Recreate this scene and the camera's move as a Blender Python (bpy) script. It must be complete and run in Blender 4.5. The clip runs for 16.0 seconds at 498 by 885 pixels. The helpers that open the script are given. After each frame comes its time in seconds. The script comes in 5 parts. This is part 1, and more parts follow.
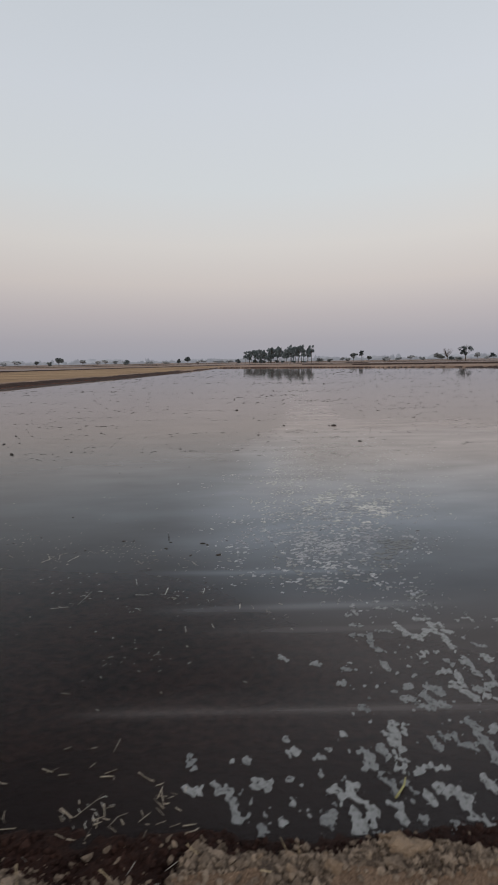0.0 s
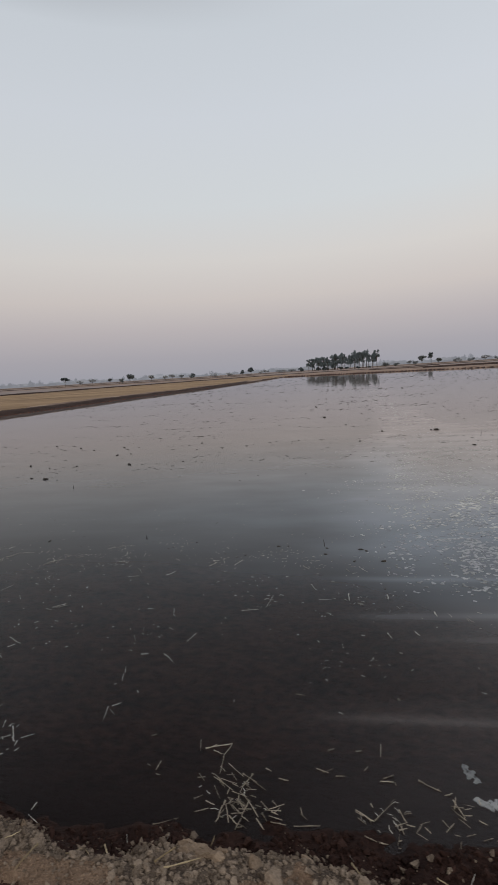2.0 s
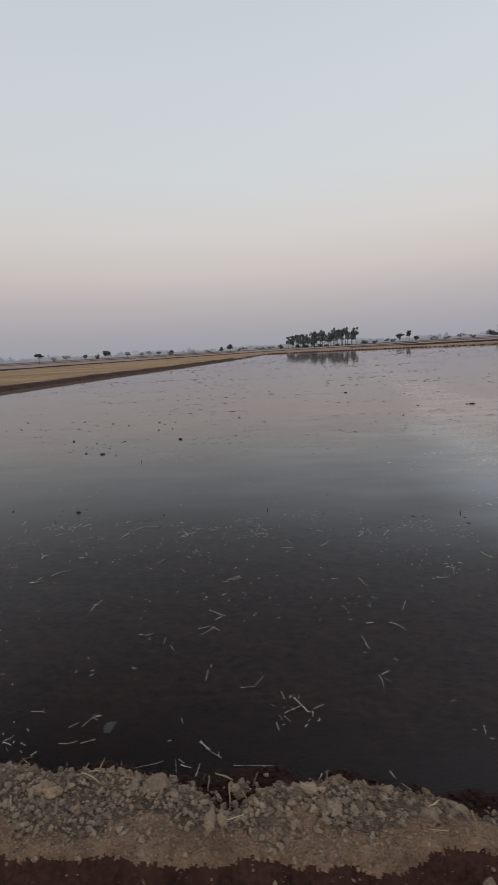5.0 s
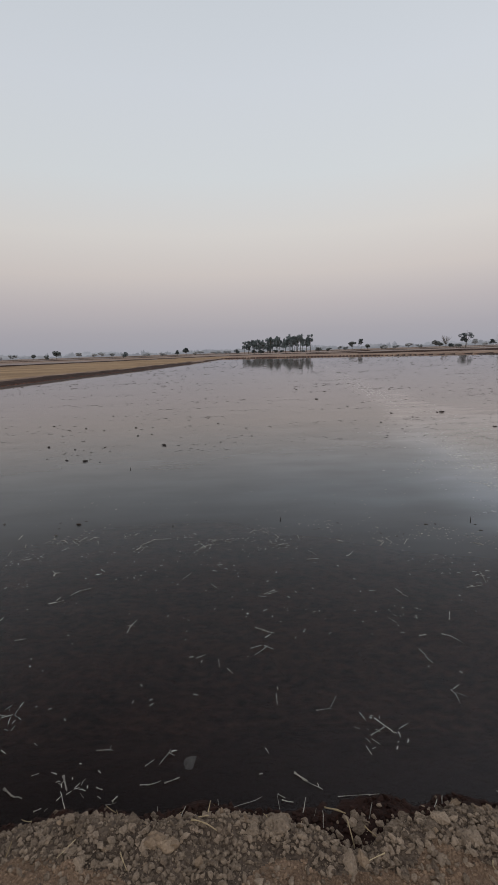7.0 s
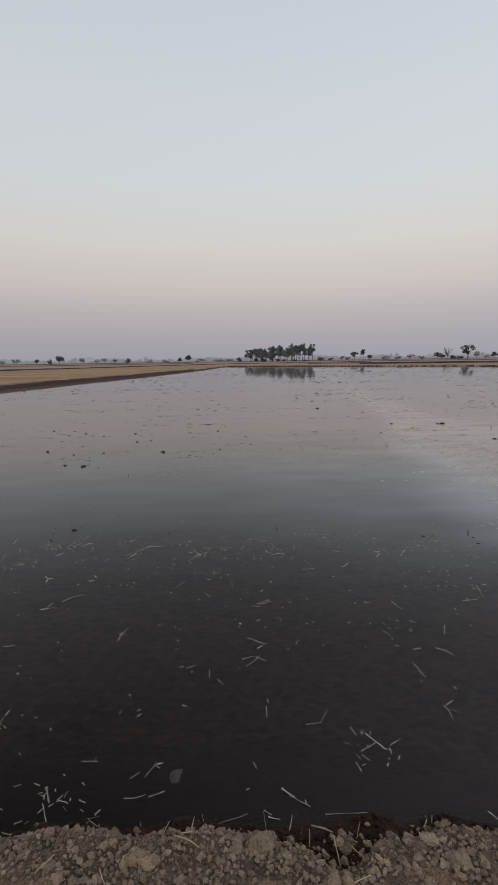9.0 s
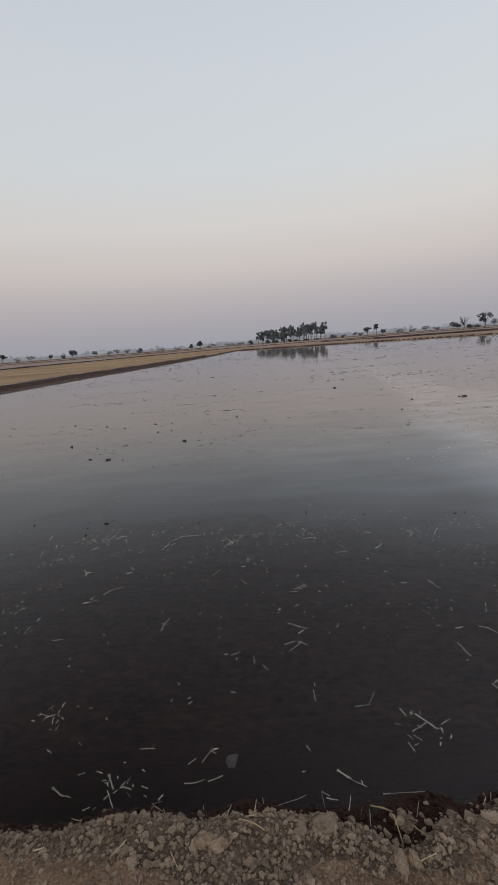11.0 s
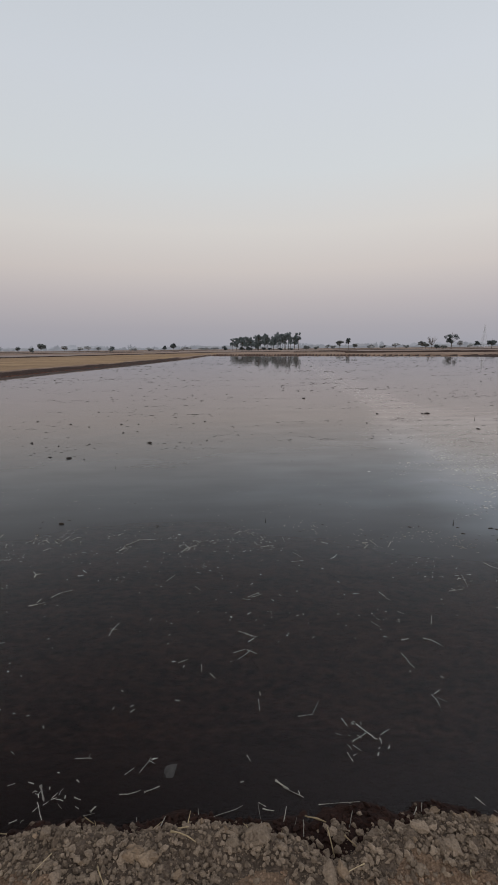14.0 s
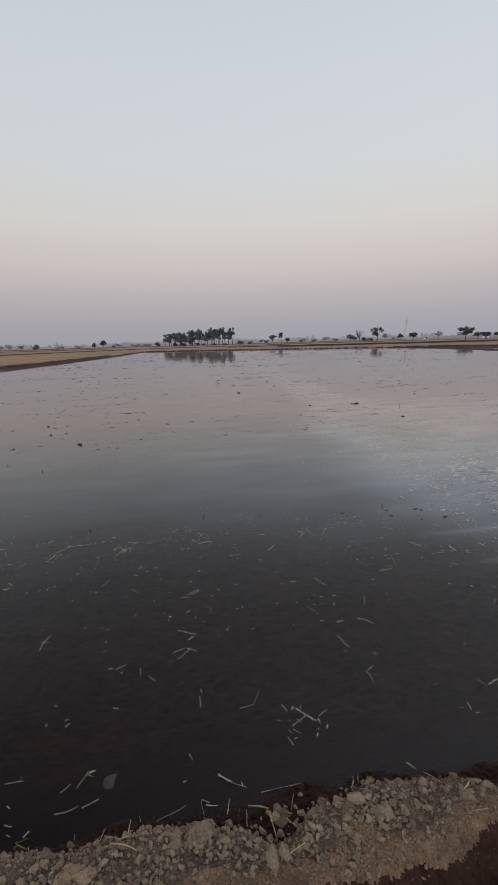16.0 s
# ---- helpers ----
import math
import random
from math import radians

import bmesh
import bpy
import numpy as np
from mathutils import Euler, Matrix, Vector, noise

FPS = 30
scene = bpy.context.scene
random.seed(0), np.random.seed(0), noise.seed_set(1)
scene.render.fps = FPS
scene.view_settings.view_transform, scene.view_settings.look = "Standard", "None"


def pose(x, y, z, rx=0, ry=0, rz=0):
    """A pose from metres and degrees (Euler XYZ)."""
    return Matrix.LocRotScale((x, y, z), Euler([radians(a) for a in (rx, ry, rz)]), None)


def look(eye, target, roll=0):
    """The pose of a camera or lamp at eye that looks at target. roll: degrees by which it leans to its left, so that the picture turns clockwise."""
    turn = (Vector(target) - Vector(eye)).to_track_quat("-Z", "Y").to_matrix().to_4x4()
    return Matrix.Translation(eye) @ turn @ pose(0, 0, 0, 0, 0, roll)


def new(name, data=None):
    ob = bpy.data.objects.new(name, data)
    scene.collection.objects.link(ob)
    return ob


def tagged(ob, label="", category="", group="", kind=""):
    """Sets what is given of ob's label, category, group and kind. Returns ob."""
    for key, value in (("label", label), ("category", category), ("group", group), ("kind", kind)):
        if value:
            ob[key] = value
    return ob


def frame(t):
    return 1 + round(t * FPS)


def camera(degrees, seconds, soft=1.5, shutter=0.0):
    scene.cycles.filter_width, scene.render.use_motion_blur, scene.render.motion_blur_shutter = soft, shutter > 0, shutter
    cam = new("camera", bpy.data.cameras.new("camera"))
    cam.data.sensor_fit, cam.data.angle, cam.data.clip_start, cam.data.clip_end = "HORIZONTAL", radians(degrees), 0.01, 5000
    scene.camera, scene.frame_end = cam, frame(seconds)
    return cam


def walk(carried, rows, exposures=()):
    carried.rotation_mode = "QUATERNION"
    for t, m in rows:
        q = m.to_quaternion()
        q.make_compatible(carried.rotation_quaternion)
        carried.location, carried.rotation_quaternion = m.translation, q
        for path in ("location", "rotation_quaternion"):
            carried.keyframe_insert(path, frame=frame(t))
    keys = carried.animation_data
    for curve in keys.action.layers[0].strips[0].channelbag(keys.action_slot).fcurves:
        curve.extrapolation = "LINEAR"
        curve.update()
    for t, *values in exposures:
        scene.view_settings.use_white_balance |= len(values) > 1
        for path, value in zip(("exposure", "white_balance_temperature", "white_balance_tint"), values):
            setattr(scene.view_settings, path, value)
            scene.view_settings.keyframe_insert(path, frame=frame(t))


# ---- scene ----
cam = camera(58.7, 16.0, soft=1.4, shutter=0.4)
PATH = [
    (0, (0.493, 0.041, 1.561), (0.51, 2.008, 1.202), -0.9),
    (0.5, (0.325, -0.055, 1.551), (0.282, 1.903, 1.144), -4.4),
    (1, (0.135, -0.087, 1.543), (-0.145, 1.854, 1.152), -2.8),
    (1.5, (-0.097, -0.034, 1.534), (-0.36, 1.914, 1.164), -4.3),
    (2, (-0.302, -0.009, 1.557), (-0.569, 1.949, 1.249), -3.5),
    (2.5, (-0.539, -0.03, 1.532), (-0.697, 1.93, 1.164), -1.8),
    (3, (-0.732, -0.061, 1.533), (-0.895, 1.902, 1.182), -2.9),
    (3.5, (-0.947, -0.041, 1.522), (-1.112, 1.928, 1.217), -3.1),
    (4, (-1.227, -0.054, 1.543), (-1.394, 1.905, 1.176), -4.0),
    (4.2, (-1.33, -0.064, 1.545), (-1.536, 1.887, 1.156), -2.8),
    (6.3, (-2.17, -0.012, 1.583), (-2.182, 1.943, 1.16), -1.5),
    (6.5, (-2.217, 0.004, 1.593), (-2.206, 1.965, 1.2), -0.7),
    (7, (-2.259, 0.009, 1.594), (-2.228, 1.968, 1.193), -1.8),
    (7.5, (-2.252, -0.005, 1.606), (-2.28, 1.963, 1.25), 0.9),
    (8, (-2.243, -0.007, 1.61), (-2.295, 1.961, 1.254), -0.5),
    (8.5, (-2.235, 0.004, 1.599), (-2.267, 1.971, 1.236), -1.0),
    (9, (-2.228, 0.02, 1.591), (-2.2, 1.986, 1.226), -0.8),
    (9.2, (-2.218, 0.018, 1.591), (-2.176, 1.984, 1.229), -1.0),
    (11.3, (-2.32, 0.036, 1.631), (-2.371, 1.977, 1.151), -4.8),
    (11.5, (-2.327, 0.021, 1.635), (-2.311, 1.954, 1.124), -6.1),
    (12, (-2.363, -0.001, 1.631), (-2.32, 1.955, 1.216), -4.8),
    (12.5, (-2.346, -0.003, 1.65), (-2.309, 1.955, 1.241), -0.9),
    (13, (-2.279, 0.032, 1.624), (-2.229, 1.979, 1.169), 0.4),
    (13.5, (-2.252, 0.037, 1.624), (-2.21, 1.986, 1.178), -0.5),
    (14, (-2.255, 0.034, 1.624), (-2.164, 1.988, 1.209), -0.6),
    (14.5, (-2.238, 0.039, 1.617), (-2.083, 1.987, 1.191), -1.9),
    (15, (-2.229, 0.044, 1.618), (-1.992, 1.983, 1.189), -1.5),
    (15.5, (-2.215, 0.036, 1.621), (-1.885, 1.962, 1.197), -1.2),
    (16, (-2.209, 0.039, 1.617), (-1.845, 1.956, 1.177), -1.6),
]

walk(cam, [(t, look(eye, aim, lean)) for t, eye, aim, lean in PATH])

# ---- dusk sky and its light ----
world = bpy.data.worlds.new("dusk_sky")
scene.world = world
world.use_nodes = True
wn, wl = world.node_tree.nodes, world.node_tree.links
SUN_ELEVATION, SUN_TURN = 4.0, 200.0


def srgb(r, g, b):
    return tuple(((c / 255 + 0.055) / 1.055) ** 2.4 if c > 10 else c / 255 / 12.92 for c in (r, g, b))


wc = wn.new("ShaderNodeTexCoord")
ws = wn.new("ShaderNodeSeparateXYZ")
wramp = wn.new("ShaderNodeValToRGB")
wl.new(wc.outputs["Generated"], ws.inputs[0])
wl.new(ws.outputs["Z"], wramp.inputs[0])
bands = [(0.0, (156, 157, 167)), (0.045, (165, 162, 170)), (0.098, (182, 175, 178)), (0.16, (201, 193, 190)), (0.235, (210, 206, 203)),
         (0.33, (207, 211, 214)), (0.46, (204, 209, 216)), (0.57, (198, 204, 211)), (0.75, (178, 180, 187)), (1.0, (156, 158, 166))]
ramp = wramp.color_ramp
while len(ramp.elements) < len(bands):
    ramp.elements.new(0.5)
for el, (at, col) in zip(ramp.elements, bands):
    el.position, el.color = at, (*srgb(*col), 1)
sky = wn.new("ShaderNodeTexSky")
sky.sky_type, sky.sun_disc = "NISHITA", False
sky.sun_elevation, sky.sun_rotation = radians(SUN_ELEVATION), radians(SUN_TURN)
sky_add = wn.new("ShaderNodeMix")
sky_add.data_type, sky_add.blend_type = "RGBA", "ADD"
sky_add.inputs[0].default_value = 0.004
wl.new(wramp.outputs[0], sky_add.inputs[6])
wl.new(sky.outputs[0], sky_add.inputs[7])
# gain added across the unseen high sky, brighter towards +X, for the water's reflections
glow, gain, side = wn.new("ShaderNodeMapRange"), wn.new("ShaderNodeMath"), wn.new("ShaderNodeVectorMath")
glow.inputs[1].default_value, glow.inputs[2].default_value, glow.inputs[3].default_value, glow.inputs[4].default_value = 0.56, 0.8, 0.05, 2.9
gain.operation, side.operation = "MULTIPLY_ADD", "SCALE"
gain.inputs[2].default_value = 1.0
wl.new(ws.outputs["Z"], glow.inputs[0])
wl.new(ws.outputs["X"], gain.inputs[0])
wl.new(glow.outputs[0], gain.inputs[1])
wl.new(sky_add.outputs[2], side.inputs[0])
floor_gain = wn.new("ShaderNodeMath")
floor_gain.operation = "MAXIMUM"
floor_gain.inputs[1].default_value = 0.25
wl.new(gain.outputs[0], floor_gain.inputs[0])
wl.new(floor_gain.outputs[0], side.inputs[3])
wl.new(side.outputs[0], wn["Background"].inputs[0])
wn["Background"].inputs[1].default_value = 1.0

sun = new("sun", bpy.data.lights.new("sun", "SUN"))
sun.data.energy, sun.data.angle, sun.data.color = 0.75, radians(50), (1.0, 0.93, 0.86)
sun.matrix_world = look((-20, -55, 45), (0, 0, 0))


# ---- materials ----
def material(name, rough=0.9, spec=0.3):
    m = bpy.data.materials.new(name)
    m.use_nodes = True
    b = m.node_tree.nodes["Principled BSDF"]
    b.inputs["Roughness"].default_value = rough
    b.inputs["Specular IOR Level"].default_value = spec
    return m, m.node_tree.nodes, m.node_tree.links, b


def mottled(name, dark, light, scale, fine, rough=0.9, spec=0.25, bump=0.4, depth=0.01, vary=0.25, stretch=(1, 1, 1)):
    """Two scales of noise between two colours, relief of the finer one, and a shift from piece to piece."""
    m, n, k, b = material(name, rough, spec)
    geo = n.new("ShaderNodeNewGeometry")
    scl = n.new("ShaderNodeMapping")
    scl.inputs["Scale"].default_value = stretch
    k.new(geo.outputs["Position"], scl.inputs[0])
    big, small = n.new("ShaderNodeTexNoise"), n.new("ShaderNodeTexNoise")
    big.inputs["Scale"].default_value, big.inputs["Detail"].default_value = scale, 6
    small.inputs["Scale"].default_value, small.inputs["Detail"].default_value = fine, 5
    k.new(scl.outputs[0], big.inputs["Vector"])
    k.new(scl.outputs[0], small.inputs["Vector"])
    mix = n.new("ShaderNodeMath")
    mix.operation = "MULTIPLY_ADD"
    mix.inputs[1].default_value = 0.45
    k.new(small.outputs[0], mix.inputs[0])
    half = n.new("ShaderNodeMath")
    half.operation = "MULTIPLY"
    half.inputs[1].default_value = 0.55
    k.new(big.outputs[0], half.inputs[0])
    k.new(half.outputs[0], mix.inputs[2])
    info, isl = n.new("ShaderNodeObjectInfo"), geo.outputs["Random Per Island"]
    rnd = n.new("ShaderNodeMath")
    rnd.operation = "ADD"
    k.new(info.outputs["Random"], rnd.inputs[0])
    k.new(isl, rnd.inputs[1])
    fr = n.new("ShaderNodeMath")
    fr.operation = "FRACT"
    k.new(rnd.outputs[0], fr.inputs[0])
    off = n.new("ShaderNodeMath")
    off.operation = "MULTIPLY_ADD"
    off.inputs[1].default_value = vary
    k.new(fr.outputs[0], off.inputs[0])
    k.new(mix.outputs[0], off.inputs[2])
    r = n.new("ShaderNodeValToRGB")
    r.color_ramp.elements[0].position, r.color_ramp.elements[0].color = 0.34 + vary * 0.25, (*dark, 1)
    r.color_ramp.elements[1].position, r.color_ramp.elements[1].color = 0.62 + vary * 0.75, (*light, 1)
    k.new(off.outputs[0], r.inputs[0])
    k.new(r.outputs[0], b.inputs["Base Color"])
    bp = n.new("ShaderNodeBump")
    bp.inputs["Strength"].default_value, bp.inputs["Distance"].default_value = bump, depth
    k.new(small.outputs[0], bp.inputs["Height"])
    k.new(bp.outputs[0], b.inputs["Normal"])
    return m


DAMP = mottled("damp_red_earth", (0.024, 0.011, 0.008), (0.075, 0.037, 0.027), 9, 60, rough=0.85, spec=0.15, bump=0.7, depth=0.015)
# dry earth, darkened to stand for the shade in gaps between clods
DRY_SHADED = mottled("dry_earth_shaded", (0.07, 0.05, 0.037), (0.23, 0.174, 0.13), 7, 80, bump=1.0, depth=0.03)
TRODDEN = mottled("trodden_earth", (0.15, 0.096, 0.063), (0.385, 0.266, 0.18), 12, 130, bump=1.0, depth=0.02)
CLOD = mottled("dry_clod", (0.1, 0.073, 0.053), (0.34, 0.262, 0.193), 22, 140, bump=1.0, depth=0.014, vary=0.35)
TAN_CLOD = mottled("tan_clod", (0.17, 0.118, 0.078), (0.33, 0.245, 0.17), 14, 110, bump=0.9, depth=0.012)
WET = mottled("wet_earth", (0.012, 0.0052, 0.004), (0.046, 0.0225, 0.0165), 7, 60, rough=0.75, spec=0.12, bump=0.7, depth=0.015)
BED = mottled("mud_bed", (0.006, 0.003, 0.0022), (0.175, 0.08, 0.058), 3.6, 24, rough=0.95, spec=0.0, bump=0.8, depth=0.05, vary=0.0, stretch=(0.7, 1.3, 1))


def shoal_material():
    """The sunken foot of the bank: wet earth that passes into the mud bed further out."""
    m = mottled("shoal_mud", (0.006, 0.003, 0.0022), (0.175, 0.08, 0.058), 3.6, 24, rough=0.95, spec=0.0, bump=0.8, depth=0.05, vary=0.0, stretch=(0.7, 1.3, 1))
    n, k = m.node_tree.nodes, m.node_tree.links
    base = n["Principled BSDF"].inputs["Base Color"]
    ramp_out = base.links[0].from_socket
    out, fade = n.new("ShaderNodeAttribute"), n.new("ShaderNodeMix")
    out.attribute_name = "out"
    fade.data_type = "RGBA"
    fade.inputs[6].default_value = (0.021, 0.0098, 0.0074, 1)
    k.new(out.outputs["Fac"], fade.inputs[0])
    k.new(ramp_out, fade.inputs[7])
    k.new(fade.outputs[2], base)
    return m


SHOAL = shoal_material()
MUD = mottled("wet_mud", (0.012, 0.009, 0.007), (0.04, 0.03, 0.022), 14, 90, rough=0.6, spec=0.35, bump=0.5, depth=0.008)
BANK = mottled("damp_bank", (0.018, 0.0088, 0.0064), (0.052, 0.028, 0.021), 1.2, 9, bump=0.6, depth=0.05, vary=0.0)
STUBBLE = mottled("stubble_field", (0.155, 0.096, 0.05), (0.37, 0.245, 0.135), 0.11, 1.3, bump=0.6, depth=0.08, vary=0.0, stretch=(0.5, 1.5, 1))
# far fallow, its colour greyed to stand for haze over the plain
HAZEFIELD = mottled("haze_greyed_fallow", (0.19, 0.15, 0.132), (0.3, 0.245, 0.225), 0.05, 0.7, bump=0.5, depth=0.08, vary=0.0, stretch=(0.3, 1.4, 1))
BROWN = mottled("brown_fallow", (0.13, 0.083, 0.06), (0.34, 0.24, 0.178), 0.16, 0.8, bump=0.5, depth=0.08, vary=0.0, stretch=(0.25, 1.6, 1))
HEAPSTRAW = mottled("sodden_straw", (0.085, 0.066, 0.048), (0.43, 0.365, 0.28), 18, 160, rough=0.6, spec=0.3, bump=0.3, depth=0.001, vary=0.5)
STRAW = mottled("wet_straw", (0.15, 0.138, 0.12), (0.57, 0.54, 0.48), 18, 160, rough=0.6, spec=0.3, bump=0.3, depth=0.001, vary=0.5)
DRYSTRAW = mottled("dry_straw", (0.22, 0.16, 0.085), (0.48, 0.385, 0.24), 18, 160, rough=0.6, spec=0.3, bump=0.3, depth=0.001, vary=0.5)
GREENSTEM = mottled("green_stem", (0.24, 0.23, 0.09), (0.42, 0.38, 0.17), 20, 160, rough=0.55, bump=0.2, depth=0.001)
LEAFBROWN = mottled("dead_leaf", (0.03, 0.028, 0.027), (0.075, 0.07, 0.066), 30, 160, rough=0.7, bump=0.3, depth=0.001)


def scum_material(name, dark, light):
    """Thin scum with holes and thin places through which the dark water shows."""
    m = mottled(name, dark, light, 30, 150, rough=0.5, spec=0.3, bump=0.5, depth=0.003, vary=0.35)
    n, k = m.node_tree.nodes, m.node_tree.links
    geo, tex, thin = n.new("ShaderNodeNewGeometry"), n.new("ShaderNodeTexNoise"), n.new("ShaderNodeMapRange")
    tex.inputs["Scale"].default_value, tex.inputs["Detail"].default_value = 55, 6
    thin.inputs[1].default_value, thin.inputs[2].default_value, thin.inputs[3].default_value, thin.inputs[4].default_value = 0.3, 0.5, 0.45, 0.95
    k.new(geo.outputs["Position"], tex.inputs["Vector"])
    k.new(tex.outputs[0], thin.inputs[0])
    k.new(thin.outputs[0], n["Principled BSDF"].inputs["Alpha"])
    return m


FOAM = scum_material("scum", (0.14, 0.145, 0.145), (0.3, 0.305, 0.3))
FROTH = scum_material("froth", (0.2, 0.21, 0.225), (0.45, 0.455, 0.46))
PALEFROTH = mottled("pale_froth", (0.34, 0.335, 0.32), (0.54, 0.53, 0.5), 9, 120, rough=0.5, spec=0.3, bump=0.2, depth=0.002, vary=0.3)
BARK = mottled("bark", (0.06, 0.05, 0.042), (0.15, 0.125, 0.105), 0.8, 6, bump=0.4, depth=0.03, vary=0.1)
# distance haze is painted into the leaf colours, all but LEAFDARK
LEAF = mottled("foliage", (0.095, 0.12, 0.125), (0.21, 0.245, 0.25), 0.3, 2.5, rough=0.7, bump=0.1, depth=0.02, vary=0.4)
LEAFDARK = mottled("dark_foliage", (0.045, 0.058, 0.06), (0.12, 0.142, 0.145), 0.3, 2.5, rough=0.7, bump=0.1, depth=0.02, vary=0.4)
LEAFTHINHAZE = mottled("thinly_hazed_foliage", (0.1, 0.112, 0.112), (0.19, 0.205, 0.2), 0.3, 2.5, rough=0.8, bump=0.1, depth=0.02, vary=0.4)
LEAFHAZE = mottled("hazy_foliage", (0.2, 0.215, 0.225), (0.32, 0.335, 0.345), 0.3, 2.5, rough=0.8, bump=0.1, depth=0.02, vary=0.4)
LEAFPALE = mottled("haze_paled_foliage", (0.36, 0.375, 0.395), (0.5, 0.515, 0.53), 0.3, 2.5, rough=0.8, bump=0.1, depth=0.02, vary=0.3)
STEEL = mottled("galvanised_steel", (0.56, 0.57, 0.6), (0.66, 0.67, 0.7), 0.6, 5, rough=0.6, bump=0.1, depth=0.01, vary=0.05)
PLASTER = mottled("white_plaster", (0.62, 0.61, 0.6), (0.78, 0.77, 0.75), 0.5, 4, rough=0.8, bump=0.2, depth=0.01, vary=0.05)
ROOFING = mottled("grey_roofing", (0.12, 0.11, 0.105), (0.22, 0.2, 0.19), 0.5, 4, rough=0.8, bump=0.2, depth=0.01, vary=0.05)


# colour that glows evenly, standing in for haze over the farthest trees
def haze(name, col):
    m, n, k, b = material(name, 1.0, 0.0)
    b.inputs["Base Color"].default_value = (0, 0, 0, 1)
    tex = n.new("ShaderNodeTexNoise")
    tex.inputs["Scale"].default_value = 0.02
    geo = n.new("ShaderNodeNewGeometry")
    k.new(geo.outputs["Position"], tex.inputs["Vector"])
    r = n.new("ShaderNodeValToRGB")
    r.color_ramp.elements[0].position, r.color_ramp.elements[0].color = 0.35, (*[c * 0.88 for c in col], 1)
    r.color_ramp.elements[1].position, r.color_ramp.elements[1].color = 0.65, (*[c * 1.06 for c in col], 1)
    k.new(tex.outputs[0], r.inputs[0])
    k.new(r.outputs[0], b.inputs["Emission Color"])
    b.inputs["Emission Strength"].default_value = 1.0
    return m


def water_material():
    """Still water over dark mud: what it does not mirror it lets through, a little clouded."""
    m, n, k, b = material("still_water")
    n.remove(b)
    geo = n.new("ShaderNodeNewGeometry")

    def waves(scale, stretch, detail):
        mp, tx = n.new("ShaderNodeMapping"), n.new("ShaderNodeTexNoise")
        mp.inputs["Scale"].default_value = stretch
        tx.inputs["Scale"].default_value, tx.inputs["Detail"].default_value = scale, detail
        k.new(geo.outputs["Position"], mp.inputs[0])
        k.new(mp.outputs[0], tx.inputs["Vector"])
        return tx

    swell, ripple = waves(3.2, (0.16, 1.7, 1), 2), waves(16, (0.45, 1.2, 1), 2)
    gust = waves(0.35, (0.3, 1.1, 1), 3)
    sharp = n.new("ShaderNodeMapRange")
    sharp.inputs[1].default_value, sharp.inputs[2].default_value = 0.5, 0.68
    k.new(gust.outputs[0], sharp.inputs[0])
    small = n.new("ShaderNodeMath")
    small.operation = "MULTIPLY"
    k.new(ripple.outputs[0], small.inputs[0])
    k.new(sharp.outputs[0], small.inputs[1])
    height = n.new("ShaderNodeMath")
    height.operation = "MULTIPLY_ADD"
    height.inputs[1].default_value = 0.1
    k.new(small.outputs[0], height.inputs[0])
    k.new(swell.outputs[0], height.inputs[2])
    bp = n.new("ShaderNodeBump")
    bp.inputs["Strength"].default_value, bp.inputs["Distance"].default_value = 1.0, 0.0011
    k.new(height.outputs[0], bp.inputs["Height"])
    fres = n.new("ShaderNodeFresnel")
    fres.inputs["IOR"].default_value = 1.335
    k.new(bp.outputs[0], fres.inputs["Normal"])
    clear, silt, gloss = n.new("ShaderNodeBsdfTransparent"), n.new("ShaderNodeBsdfDiffuse"), n.new("ShaderNodeBsdfGlossy")
    clear.inputs[0].default_value = (0.85, 0.8, 0.77, 1)
    silt.inputs[0].default_value = (0.0056, 0.0017, 0.0013, 1)
    gloss.inputs["Roughness"].default_value = 0.02
    k.new(bp.outputs[0], gloss.inputs["Normal"])
    body, top = n.new("ShaderNodeMixShader"), n.new("ShaderNodeMixShader")
    body.inputs[0].default_value = 0.64
    k.new(clear.outputs[0], body.inputs[1])
    k.new(silt.outputs[0], body.inputs[2])
    # diffuse cover: drifting froth, plus sky sheen painted in as pale colour
    film_sheen, sheen_dust, patchy, cover, filmed = n.new("ShaderNodeAttribute"), n.new("ShaderNodeBsdfDiffuse"), waves(1.6, (0.5, 1.3, 1), 6), n.new("ShaderNodeMath"), n.new("ShaderNodeMixShader")
    film_sheen.attribute_name = "film_sheen"
    warm_tint, tint = n.new("ShaderNodeAttribute"), n.new("ShaderNodeMix")
    warm_tint.attribute_name = "warm_tint"
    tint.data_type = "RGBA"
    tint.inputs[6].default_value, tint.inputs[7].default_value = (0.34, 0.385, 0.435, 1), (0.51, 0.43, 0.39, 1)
    k.new(warm_tint.outputs["Fac"], tint.inputs[0])
    k.new(tint.outputs[2], sheen_dust.inputs[0])
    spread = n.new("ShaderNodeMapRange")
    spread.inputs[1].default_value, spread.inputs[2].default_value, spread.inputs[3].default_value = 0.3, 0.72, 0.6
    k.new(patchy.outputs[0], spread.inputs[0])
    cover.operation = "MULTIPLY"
    k.new(film_sheen.outputs["Fac"], cover.inputs[0])
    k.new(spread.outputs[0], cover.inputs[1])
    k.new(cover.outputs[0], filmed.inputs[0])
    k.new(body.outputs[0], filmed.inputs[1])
    k.new(sheen_dust.outputs[0], filmed.inputs[2])
